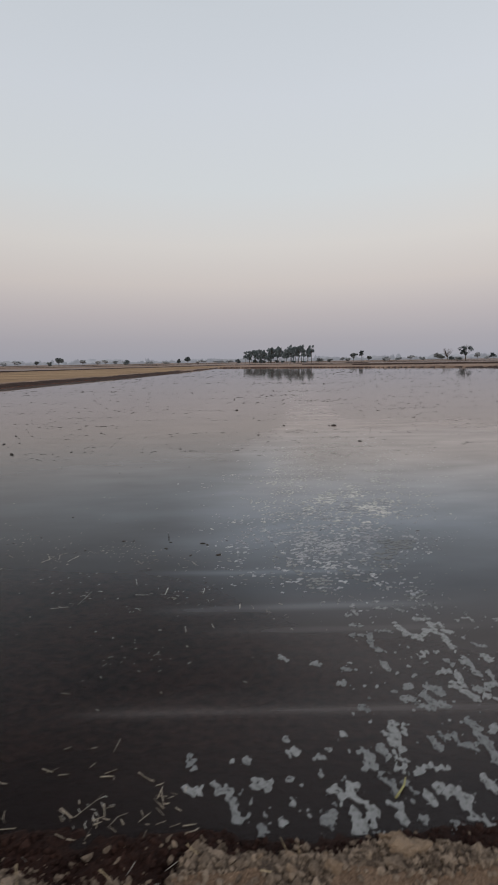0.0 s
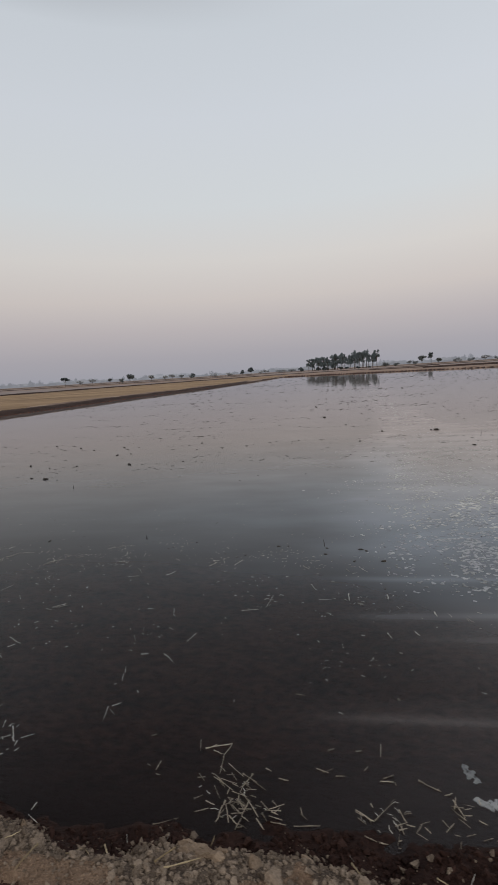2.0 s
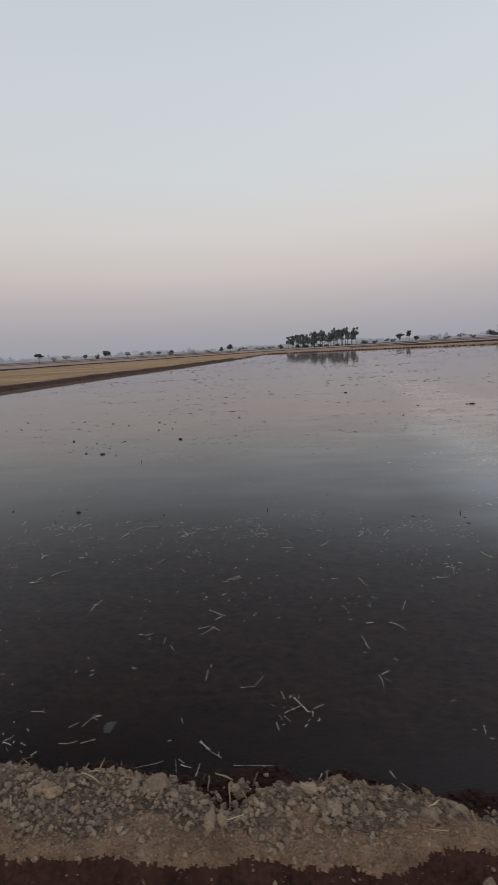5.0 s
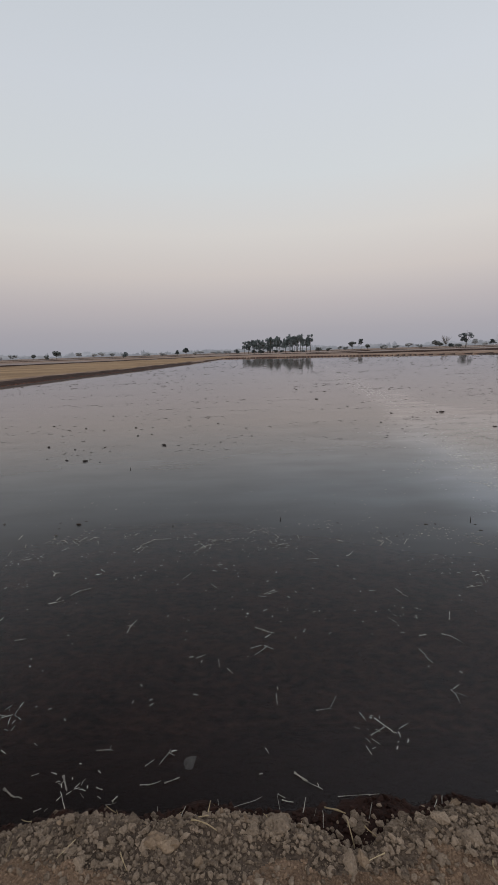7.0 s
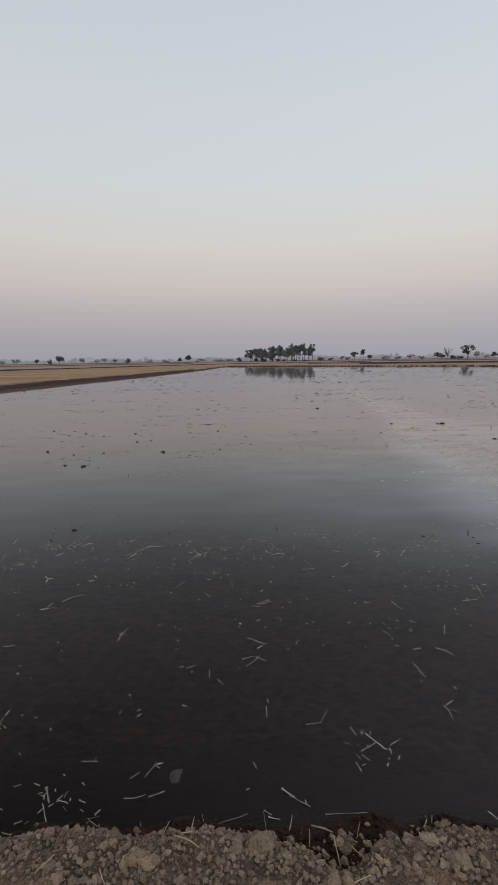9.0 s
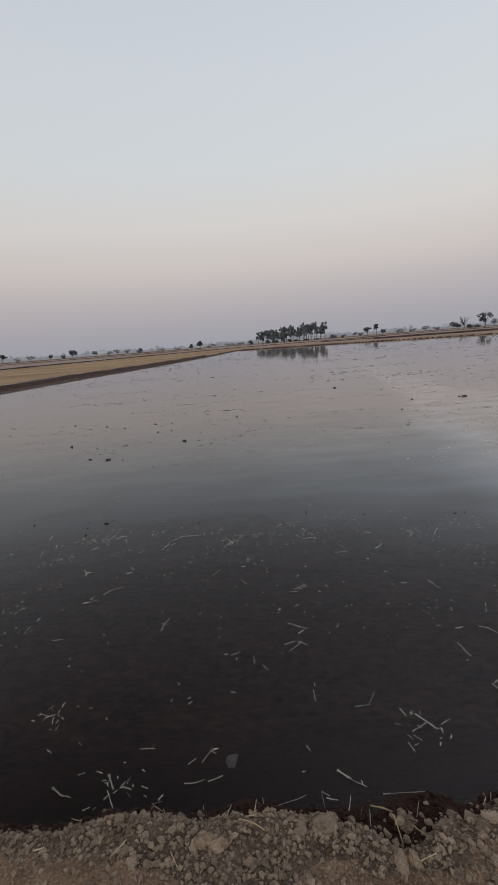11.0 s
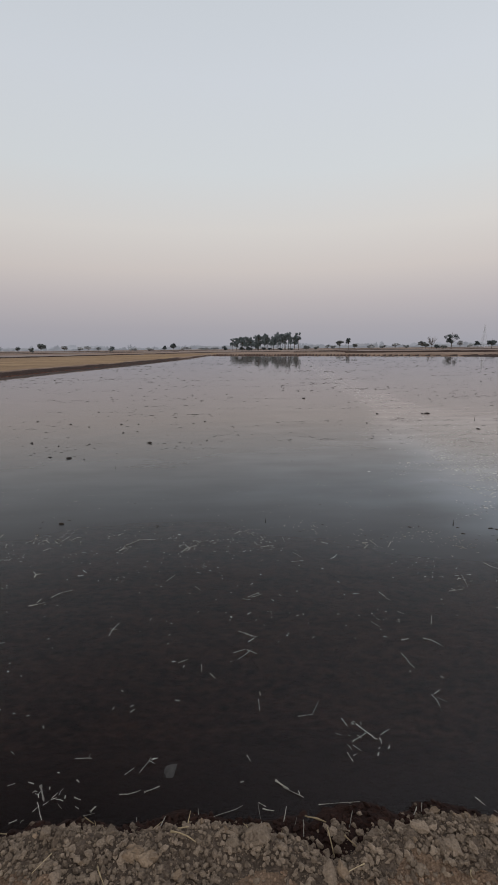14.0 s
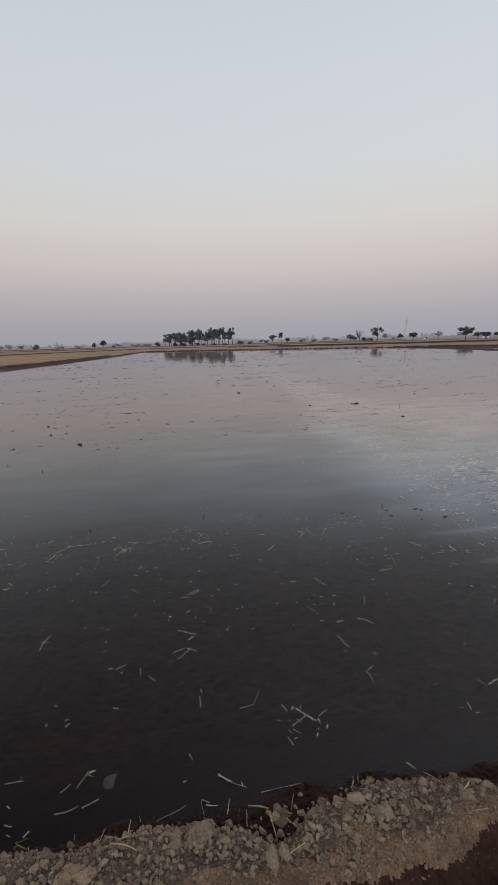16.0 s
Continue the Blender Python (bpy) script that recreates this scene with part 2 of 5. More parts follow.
    # close to the bank fine wavelets spread the mirrored sky
    chop, broad, mirror = n.new("ShaderNodeAttribute"), n.new("ShaderNodeBsdfGlossy"), n.new("ShaderNodeMixShader")
    chop.attribute_name = "chop"
    broad.inputs["Roughness"].default_value = 0.34
    k.new(bp.outputs[0], broad.inputs["Normal"])
    k.new(chop.outputs["Fac"], mirror.inputs[0])
    k.new(gloss.outputs[0], mirror.inputs[1])
    k.new(broad.outputs[0], mirror.inputs[2])
    k.new(fres.outputs[0], top.inputs[0])
    k.new(filmed.outputs[0], top.inputs[1])
    k.new(mirror.outputs[0], top.inputs[2])
    k.new(top.outputs[0], n["Material Output"].inputs[0])
    return m


WATER = water_material()


# ---- builders ----
def mesh_of(name, verts, faces, mats, index=None, smooth=False):
    me = bpy.data.meshes.new(name)
    me.from_pydata(verts, [], faces)
    for m in mats if isinstance(mats, (list, tuple)) else [mats]:
        me.materials.append(m)
    if index is not None:
        me.polygons.foreach_set("material_index", np.asarray(index, dtype=np.int32))
    if smooth:
        me.polygons.foreach_set("use_smooth", np.ones(len(me.polygons), dtype=bool))
    me.update()
    return me


def part(name, me, parent, label=""):
    ob = new(name, me)
    ob.parent = parent
    return tagged(ob, label)


class Soup:
    """Vertices and faces gathered for one mesh."""

    def __init__(self):
        self.v, self.f = [], []

    def add(self, verts, faces):
        base = len(self.v)
        self.v.extend(verts)
        self.f.extend([tuple(i + base for i in f) for f in faces])

    def mesh(self, name, mat, smooth=False):
        return mesh_of(name, self.v, self.f, mat, smooth=smooth)


def tube(points, radii, sides=5, cap=True):
    """A bent tapering tube through the points."""
    pts = [Vector(p) for p in points]
    verts, faces = [], []
    for i, p in enumerate(pts):
        way = (pts[min(i + 1, len(pts) - 1)] - pts[max(i - 1, 0)]).normalized()
        side = way.cross(Vector((0, 0, 1)) if abs(way.z) < 0.9 else Vector((1, 0, 0))).normalized()
        up = side.cross(way)
        for s in range(sides):
            a = 2 * math.pi * s / sides
            verts.append(tuple(p + radii[i] * (math.cos(a) * side + math.sin(a) * up)))
    for i in range(len(pts) - 1):
        for s in range(sides):
            t = (s + 1) % sides
            faces.append((i * sides + s, i * sides + t, (i + 1) * sides + t, (i + 1) * sides + s))
    if cap:
        faces.append(tuple(range(sides - 1, -1, -1)))
        faces.append(tuple((len(pts) - 1) * sides + s for s in range(sides)))
    return verts, faces


def lump(rng, detail=1, rough=0.28, flat=0.75, facets=9, keen=0.95):
    """A broken, rounded lump about one unit across, resting on z = 0."""
    bm = bmesh.new()
    bmesh.ops.create_icosphere(bm, subdivisions=detail, radius=0.5)
    off = Vector((rng.uniform(0, 50), rng.uniform(0, 50), rng.uniform(0, 50)))
    sx, sy = rng.uniform(0.95, 1.7), rng.uniform(0.75, 1.15)
    cuts = [(Vector((rng.gauss(0, 1), rng.gauss(0, 1), rng.gauss(0, 1))).normalized(), rng.uniform(0.22, 0.4)) for _ in range(facets)]
    for v in bm.verts:
        p = v.co * (1 + rough * (noise.noise(v.co * 2.6 + off) + 0.5 * noise.noise(v.co * 6 + off) + 0.35 * noise.noise(v.co * 13 + off)))
        for way, far in cuts:
            over = p.dot(way) - far
            if over > 0:
                p -= way * over * keen
        v.co = Vector((p.x * sx, p.y * sy, p.z * flat))
    low = min(v.co.z for v in bm.verts)
    for v in bm.verts:
        v.co.z -= low + 0.08
    verts, faces = [tuple(v.co) for v in bm.verts], [tuple(v.index for v in f.verts) for f in bm.faces]
    bm.free()
    return verts, faces


def turned(verts, size, x, y, z, rng, tilt=0.5):
    m = Matrix.Translation((x, y, z)) @ Euler((rng.uniform(-tilt, tilt), rng.uniform(-tilt, tilt), rng.uniform(0, 6.3))).to_matrix().to_4x4() @ Matrix.Scale(size, 4)
    return [tuple(m @ Vector(v)) for v in verts]


def smooth_noise(x, y, scale, seed=0.0):
    """Vectorised value noise in about -1..1."""
    x, y = np.asarray(x, float) * scale + seed * 17.3, np.asarray(y, float) * scale + seed * 9.1
    i, j = np.floor(x), np.floor(y)
    u, v = x - i, y - j
    u, v = u * u * (3 - 2 * u), v * v * (3 - 2 * v)

    def corner(a, b):
        h = np.sin(a * 127.1 + b * 311.7 + seed * 74.7) * 43758.5453
        return (h - np.floor(h)) * 2 - 1

    return (corner(i, j) * (1 - u) + corner(i + 1, j) * u) * (1 - v) + (corner(i, j + 1) * (1 - u) + corner(i + 1, j + 1) * u) * v


def grid_faces(nx, ny):
    i, j = np.meshgrid(np.arange(nx - 1), np.arange(ny - 1), indexing="ij")
    a = (i * ny + j).ravel()
    return np.stack([a, a + ny, a + ny + 1, a + 1], 1)


# ---- ground: one sheet to the horizon, with the flooded basin in it ----
BASIN = [(-26, 0.5), (-24.0, 8), (-18.0, 20), (-16.8, 27), (-16.1, 34), (-15.2, 40), (-14.1, 46.5), (-12.6, 56), (-9.9, 77), (-6.4, 120), (0.5, 116), (19, 101), (33, 88), (44, 80), (48.5, 70), (49, 62), (50, 46), (52, 30), (54, 12), (54, 0.5)]
THIN_BUND = [(39.5, 78), (41.3, 67), (39.0, 55), (36.4, 46), (34, 36), (33, 22)]


def line_distance(x, y, ax, ay, bx, by):
    t = np.clip(((x - ax) * (bx - ax) + (y - ay) * (by - ay)) / ((bx - ax) ** 2 + (by - ay) ** 2), 0, 1)
    return np.hypot(x - ax - t * (bx - ax), y - ay - t * (by - ay))


def basin_distance(x, y):
    """Metres outside (+) or inside (-) the flooded basin."""
    pts = np.array(BASIN, float)
    best, inside = np.full(x.shape, 1e9), np.zeros(x.shape, bool)
    for (ax, ay), (bx, by) in zip(pts, np.roll(pts, -1, 0)):
        t = np.clip(((x - ax) * (bx - ax) + (y - ay) * (by - ay)) / ((bx - ax) ** 2 + (by - ay) ** 2), 0, 1)
        best = np.minimum(best, np.hypot(x - ax - t * (bx - ax), y - ay - t * (by - ay)))
        if ay != by:
            inside ^= ((ay > y) != (by > y)) & (x < (bx - ax) * (y - ay) / (by - ay) + ax)
    return np.where(inside, -best, best)


def ground_sheet():
    angles = np.radians(np.r_[np.arange(-60, -44, 2.0), np.arange(-44, 46, 0.14), np.arange(46, 300, 6.0)])
    rings = np.r_[[0.001, 0.3], np.geomspace(0.6, 20, 36), np.arange(20.25, 50, 0.25), np.arange(50, 130, 0.45), np.geomspace(131, 4800, 60)]
    a, r = np.meshgrid(np.r_[angles, angles[:1] + 2 * math.pi], rings, indexing="ij")
    x, y = -1.0 + r * np.sin(a), 0.3 + r * np.cos(a)
    d = basin_distance(x, y) + 0.1 * smooth_noise(x, y, 0.16, 1) + 0.03 * smooth_noise(x, y, 0.7, 2)
    step = np.clip((d + 0.55) / 1.1, 0, 1)
    z = -0.11 + 0.33 * step * step * (3 - 2 * step) + 0.09 * np.exp(-(((d - 1.1) / 0.5) ** 2))
    for (ax, ay), (bx, by) in zip(THIN_BUND, THIN_BUND[1:]):
        near = line_distance(x, y, ax, ay, bx, by) + 0.15 * smooth_noise(x, y, 0.9, 20)
        z = np.maximum(z, 0.16 - 0.33 * near)
        d = np.where(near < 0.55, np.maximum(d, 0.1), d)
    z += (0.02 * smooth_noise(x, y, 1.1, 3) + 0.02 * smooth_noise(x, y, 0.31, 4)) * np.where(d > 0.3, 1.0, 0.25)
    z = np.where(y < 2.2, np.minimum(z, np.where(y < 0.45, 0.07, -0.14)), z)
    kind = np.where(d < 0.02, 0, 1)
    left = (x < -6.0 - (122 - y) * 0.02) & (y < 400)
    kind = np.where(d > np.where(y > 76, 0.3, 0.7) + 0.15 * smooth_noise(x, y, 0.3, 5), 2, kind)
    kind = np.where((kind == 2) & left & (d < 0.95 + 0.5 * smooth_noise(x, y, 0.15, 6)), 4, kind)
    kind = np.where((kind == 2) & ~left, 4, kind)
    kind = np.where((kind >= 2) & (np.hypot(x, y) > 170 + 25 * smooth_noise(x, y, 0.02, 8)), np.where(smooth_noise(x * 0.3, y, 0.03, 9) > 0.0, 4, 3), kind)
    kind = np.where((kind == 2) & (x < -48.7 + 0.4286 * (y - 87)), 3, kind)
    kind = np.where(y < 1.2, 4, kind)
    na, nr = a.shape
    faces = grid_faces(na, nr)[:, ::-1]
    me = mesh_of("ground", np.stack([x.ravel(), y.ravel(), z.ravel()], 1).tolist(), faces.tolist(), [BED, BANK, STUBBLE, HAZEFIELD, BROWN], kind.ravel()[faces[:, 0]], smooth=True)
    return tagged(new("ground", me), "flat dry farmland with stubble fields and low earth banks", "ground", kind="structure")


ground_sheet()


def field_bank(points, width, height, seed, z0=0.2):
    """A long low bank of earth between two fields."""
    pts = [Vector((p[0], p[1], 0)) for p in points]
    v, f, n = [], [], 0
    for a, b in zip(pts, pts[1:]):
        steps = max(2, int((b - a).length / 1.2))
        way = (b - a).normalized()
        side = Vector((-way.y, way.x, 0))
        for i in range(steps + (b is pts[-1])):
            c = a.lerp(b, i / steps)
            w = width * (1 + 0.25 * noise.noise(Vector((c.x * 0.12, c.y * 0.12, seed))))
            h = height * (1 + 0.35 * noise.noise(Vector((c.x * 0.2, c.y * 0.2, seed + 5))))
            for s, k in ((-1, -0.1), (-0.6, 0.55), (-0.2, 1), (0.25, 0.95), (0.65, 0.5), (1, -0.1)):
                q = c + side * s * w
                v.append((q.x, q.y, z0 + h * k))
            n += 1
    for i in range(n - 1):
        for j in range(5):
            f.append((i * 6 + j, i * 6 + j + 1, i * 6 + j + 7, i * 6 + j + 6))
    tagged(new("field_bank", mesh_of("field_bank", v, f, BANK, smooth=True)), "low dark earth bank between two dry fields", "earth bank", kind="structure")


for i, (points, width, height) in enumerate((([(-110, -55), (-75, 25), (-48.7, 87), (-25, 143), (-8, 182), (60, 215)], 0.9, 0.24), ([(30, 122), (120, 92)], 1.0, 0.3), ([(20, 150), (160, 120)], 1.0, 0.26),
                                             ([(-160, 190), (-30, 260)], 1.2, 0.25), ([(60, 260), (260, 190)], 1.2, 0.25), ([(-420, 380), (300, 520)], 1.6, 0.4))):
    field_bank(points, width, height, i)

TRAIL = ((1.2, 1.3, 0.9, 0.0), (2.0, 1.6, 0.8, 0.04), (2.9, 1.3, 0.7, 0.15), (3.6, 1.3, 0.85, 0.3), (4.6, 1.4, 0.9, 0.38), (5.8, 1.6, 1.1, 0.46), (7.6, 2.0, 1.05, 0.48), (8.7, 2.2, 0.9, 0.45), (10.3, 2.1, 0.6, 0.4),
         (13.7, 2.35, 0.5, 0.34), (20, 3.0, 0.5, 0.3), (31, 4.3, 0.65, 0.24), (55, 7.4, 1.0, 0.16), (90, 11.5, 1.6, 0.05))


def trail(y, column):
    return np.interp(y, [r[0] for r in TRAIL], [r[column] for r in TRAIL])


def water_sheet():
    """Still water: a dusty skin where the froth drifts, sky sheen painted further out."""
    ys = np.r_[np.arange(0.75, 6, 0.025), np.geomspace(6.1, 130, 110)]
    xs = np.r_[np.linspace(-30, -3.2, 30), np.arange(-3, 9, 0.1), np.geomspace(9.2, 60, 40)]
    x, y = np.meshgrid(xs, ys, indexing="ij")
    c, w, peak = trail(y, 1), trail(y, 2), trail(y, 3)
    u = (x - c + 0.3 * w * smooth_noise(x, y, 0.6, 71) + 0.12 * w * smooth_noise(x, y, 1.7, 77)) / w
    rise = np.clip((u + 1.9) / 1.6, 0, 1)
    beyond = np.interp(y, [4, 9, 13], [0.6, 0.7, 0.1])
    film_sheen = 1.3 * peak * rise * rise * (3 - 2 * rise) * (beyond + (1 - beyond) * np.exp(-np.maximum(u - 0.6, 0) ** 2 / 1.2))
    streak = np.clip(smooth_noise(x, y, 0.35, 72) * 0.3 + smooth_noise(0.12 * x, y, 3.1, 73) - 0.45, 0, 1) * np.clip((x + 0.9) / 1.0, 0, 1) * np.clip((5 - y) / 1.5, 0, 1)
    # ripple streaks of mirrored light, painted as pale cover
    for at, left, width in ((3.15, -0.3, 0.035), (2.66, -0.2, 0.035), (2.4, 0.1, 0.022), (1.8, -0.4, 0.022)):
        film_sheen += (0.19 if at < 2.5 else 0.28) * np.exp(-(((y - at - 0.04 * smooth_noise(x, 0 * y, 0.8, at)) / width) ** 2)) * np.clip((x - left) / 0.35, 0, 1) * np.clip((2.0 - x) / 0.9, 0, 1) * (0.7 + 0.3 * smooth_noise(x, y, 1.5, 75))
    film_sheen += 0.055 * np.clip((x - 0.5) / 0.7, 0, 1) * np.clip((y - 1.4) / 0.5, 0, 1) * np.clip((3.5 - y) / 1.0, 0, 1)
    # sky sheen painted into the open water, paler with distance
    film_sheen += 0.09 * np.clip((x + 2.4) / 2.0, 0, 1) * np.clip((y - 2.4) / 1.3, 0, 1) * np.clip((9 - y) / 4, 0, 1)
    film_sheen = np.clip(film_sheen + 0.05 * streak + np.interp(y + 0.25 * smooth_noise(x, y, 0.4, 74), [2.9, 3.6, 4.4, 7, 15, 40, 130], [0.01, 0.07, 0.18, 0.35, 0.51, 0.67, 0.73]) * (0.85 + 0.3 * np.clip((x + 3.5) / 3, 0, 1)), 0, 0.85)
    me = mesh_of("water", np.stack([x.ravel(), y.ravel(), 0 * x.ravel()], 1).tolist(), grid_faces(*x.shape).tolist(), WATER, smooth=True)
    me.attributes.new("film_sheen", "FLOAT", "POINT").data.foreach_set("value", film_sheen.ravel().astype(np.float32))
    # blue-grey to pink tints of the mirrored sky, painted into the cover
    warm_tint = np.clip((y + 0.3 * smooth_noise(x, y, 0.3, 76) - 5.0) / 5.5, 0, 1)
    warm_tint = np.maximum(warm_tint, 0.8 * np.clip((y - 4.0) / 3.0, 0, 1) * rise)
    warm_tint = np.maximum(warm_tint, 0.75 * np.clip((2.9 - y) / 0.6, 0, 1))
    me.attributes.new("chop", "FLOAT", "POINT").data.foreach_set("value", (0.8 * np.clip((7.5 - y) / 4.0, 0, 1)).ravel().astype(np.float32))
    me.attributes.new("warm_tint", "FLOAT", "POINT").data.foreach_set("value", warm_tint.ravel().astype(np.float32))
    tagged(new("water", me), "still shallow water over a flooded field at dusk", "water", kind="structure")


water_sheet()

# ---- the earth bund that the camera stands behind ----
SHORE = [(-12, 1.3), (-3.16, 1.29), (-2.84, 1.32), (-2.48, 1.3), (-1.95, 1.33), (-1.5, 1.29), (-1.2, 1.23), (-0.98, 1.27), (-0.7, 1.26), (-0.45, 1.28), (-0.2, 1.3), (0.0, 1.28), (0.2, 1.29), (0.45, 1.25), (0.8, 1.25), (1.33, 1.28), (12, 1.27)]
DRYEDGE = [(-12, 1.2), (-3.1, 1.21), (-2.8, 1.245), (-2.55, 1.2), (-2.3, 1.22), (-2.13, 1.19), (-1.93, 1.08), (-1.8, 1.17), (-1.6, 1.215), (-1.35, 1.19), (-1.12, 1.1), (-0.7, 1.16), (-0.3, 1.14), (0.0, 1.08), (0.22, 1.05), (0.31, 1.19), (0.5, 1.15), (0.95, 1.2), (1.25, 1.14), (12, 1.16)]
BACKEDGE = [(-12, 0.99), (-3.2, 1.0), (-3.05, 0.95), (-2.7, 0.9), (-2.2, 0.905), (-1.64, 0.9), (-1.57, 0.925), (-1.5, 0.905), (-1.4, 0.935), (-1.26, 0.965), (-1.1, 0.925), (-0.87, 0.893), (-0.7, 0.88), (-0.47, 0.885), (-0.32, 0.86), (-0.2, 0.62), (0.25, 0.42), (12, 0.3)]


def along(rows, x):
    return np.interp(x, [p[0] for p in rows], [p[1] for p in rows])


def bund_height(x, y):
    """Height and kind (0 dry, 1 wet) of the bund."""
    x, y = np.asarray(x, float), np.asarray(y, float)
    shore = along(SHORE, x) + 0.016 * smooth_noise(x, y, 9, 11) + 0.009 * smooth_noise(x, y, 31, 29)
    dry = along(DRYEDGE, x) + 0.02 * smooth_noise(x, y, 11, 12) + 0.012 * smooth_noise(x, y, 31, 13)
    back = along(BACKEDGE, x) + 0.014 * smooth_noise(x, y, 5, 14) + 0.006 * smooth_noise(x, y, 14, 15) + 0.006 * smooth_noise(x, y, 55, 24) + 0.005 * smooth_noise(x, y, 120, 25)
    rough = 0.017 * smooth_noise(x, y, 7, 16) + 0.008 * smooth_noise(x, y, 17, 17) + 0.0035 * smooth_noise(x, y, 37, 18)
    slope = np.clip((shore - y) / np.maximum(shore - dry, 0.02), 0, 1) * 0.045
    crest = np.clip((dry - y) / 0.1, 0, 1)
    z = np.where(y > shore, -0.3 * (y - shore), slope + 0.085 * crest * (2 - crest) + 0.02 * np.clip((dry - 0.1 - y) / 0.2, 0, 1))
    fall = np.clip((back + 0.02 - y) / 0.1, 0, 1)
    z = z - 0.11 * fall + 0.08 * np.clip((back - 0.08 - y) / 0.08, 0, 1)
    z = np.maximum(z, -0.16) + rough * np.where(y > shore, 0.4, 1)
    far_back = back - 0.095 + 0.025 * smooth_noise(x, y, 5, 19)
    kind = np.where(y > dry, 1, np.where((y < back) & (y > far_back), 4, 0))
    tread = np.maximum(back + 0.1, 0.985 + 0.055 * np.clip((x + 0.7) / 0.4, 0, 1))
    kind = np.where((kind == 0) & (y < tread + 0.05 * smooth_noise(x, y, 6, 21) + 0.02 * smooth_noise(x, y, 23, 22)), 3, kind)
    kind = np.where(y > shore + 0.01, 2, kind)
    return z, kind


def bund():
    xs = np.r_[np.linspace(-12, -4.1, 60), np.arange(-4.0, -3.4, 0.0125), np.arange(-3.4, 1.7, 0.0062), np.arange(1.7, 2.3, 0.0125), np.linspace(2.4, 12, 70)]
    ys = np.r_[np.linspace(0.1, 0.74, 18), np.arange(0.75, 1.3, 0.0055), np.arange(1.3, 1.75, 0.011), np.linspace(1.77, 2.3, 14)]
    x, y = np.meshgrid(xs, ys, indexing="ij")
    z, kind = bund_height(x, y)
    faces = grid_faces(*x.shape)
    me = mesh_of("bund", np.stack([x.ravel(), y.ravel(), z.ravel()], 1).tolist(), faces.tolist(), [DRY_SHADED, WET, SHOAL, TRODDEN, DAMP], kind.ravel()[faces[:, 0]], smooth=False)
    out = np.clip((y - along(SHORE, x) + 0.08 * smooth_noise(x, y, 4, 28)) / 0.7, 0, 1)
    me.attributes.new("out", "FLOAT", "POINT").data.foreach_set("value", out.ravel().astype(np.float32))
    return tagged(new("earth_bund", me), "low bank of loose dry earth with a wet dark edge", "earth bank", kind="structure")


BUND = bund()


# ---- trees and other far things ----
EYE_X = -2.2


def spot(az, far):
    return EYE_X + far * math.sin(radians(az)), far * math.cos(radians(az))


def leaves(soup, rng, c, r, count, size):
    """Many small leaf sprays in an uneven clump."""
    for _ in range(count):
        d = Vector((rng.gauss(0, 1), rng.gauss(0, 1), rng.gauss(0, 1))).normalized() * rng.uniform(0.25, 1.08) ** 0.6
        p = Vector((c[0] + d.x * r[0], c[1] + d.y * r[1], c[2] + d.z * r[2]))
        u = Vector((rng.gauss(0, 1), rng.gauss(0, 1), rng.gauss(0, 1))).normalized()
        v = u.cross(Vector((rng.gauss(0, 1), rng.gauss(0, 1), rng.gauss(0, 1)))).normalized()
        s = size * rng.uniform(0.5, 1.3)
        soup.add([tuple(p - u * s), tuple(p + v * s * 0.6), tuple(p + u * s), tuple(p - v * s * 0.6)], [(0, 1, 2, 3)])


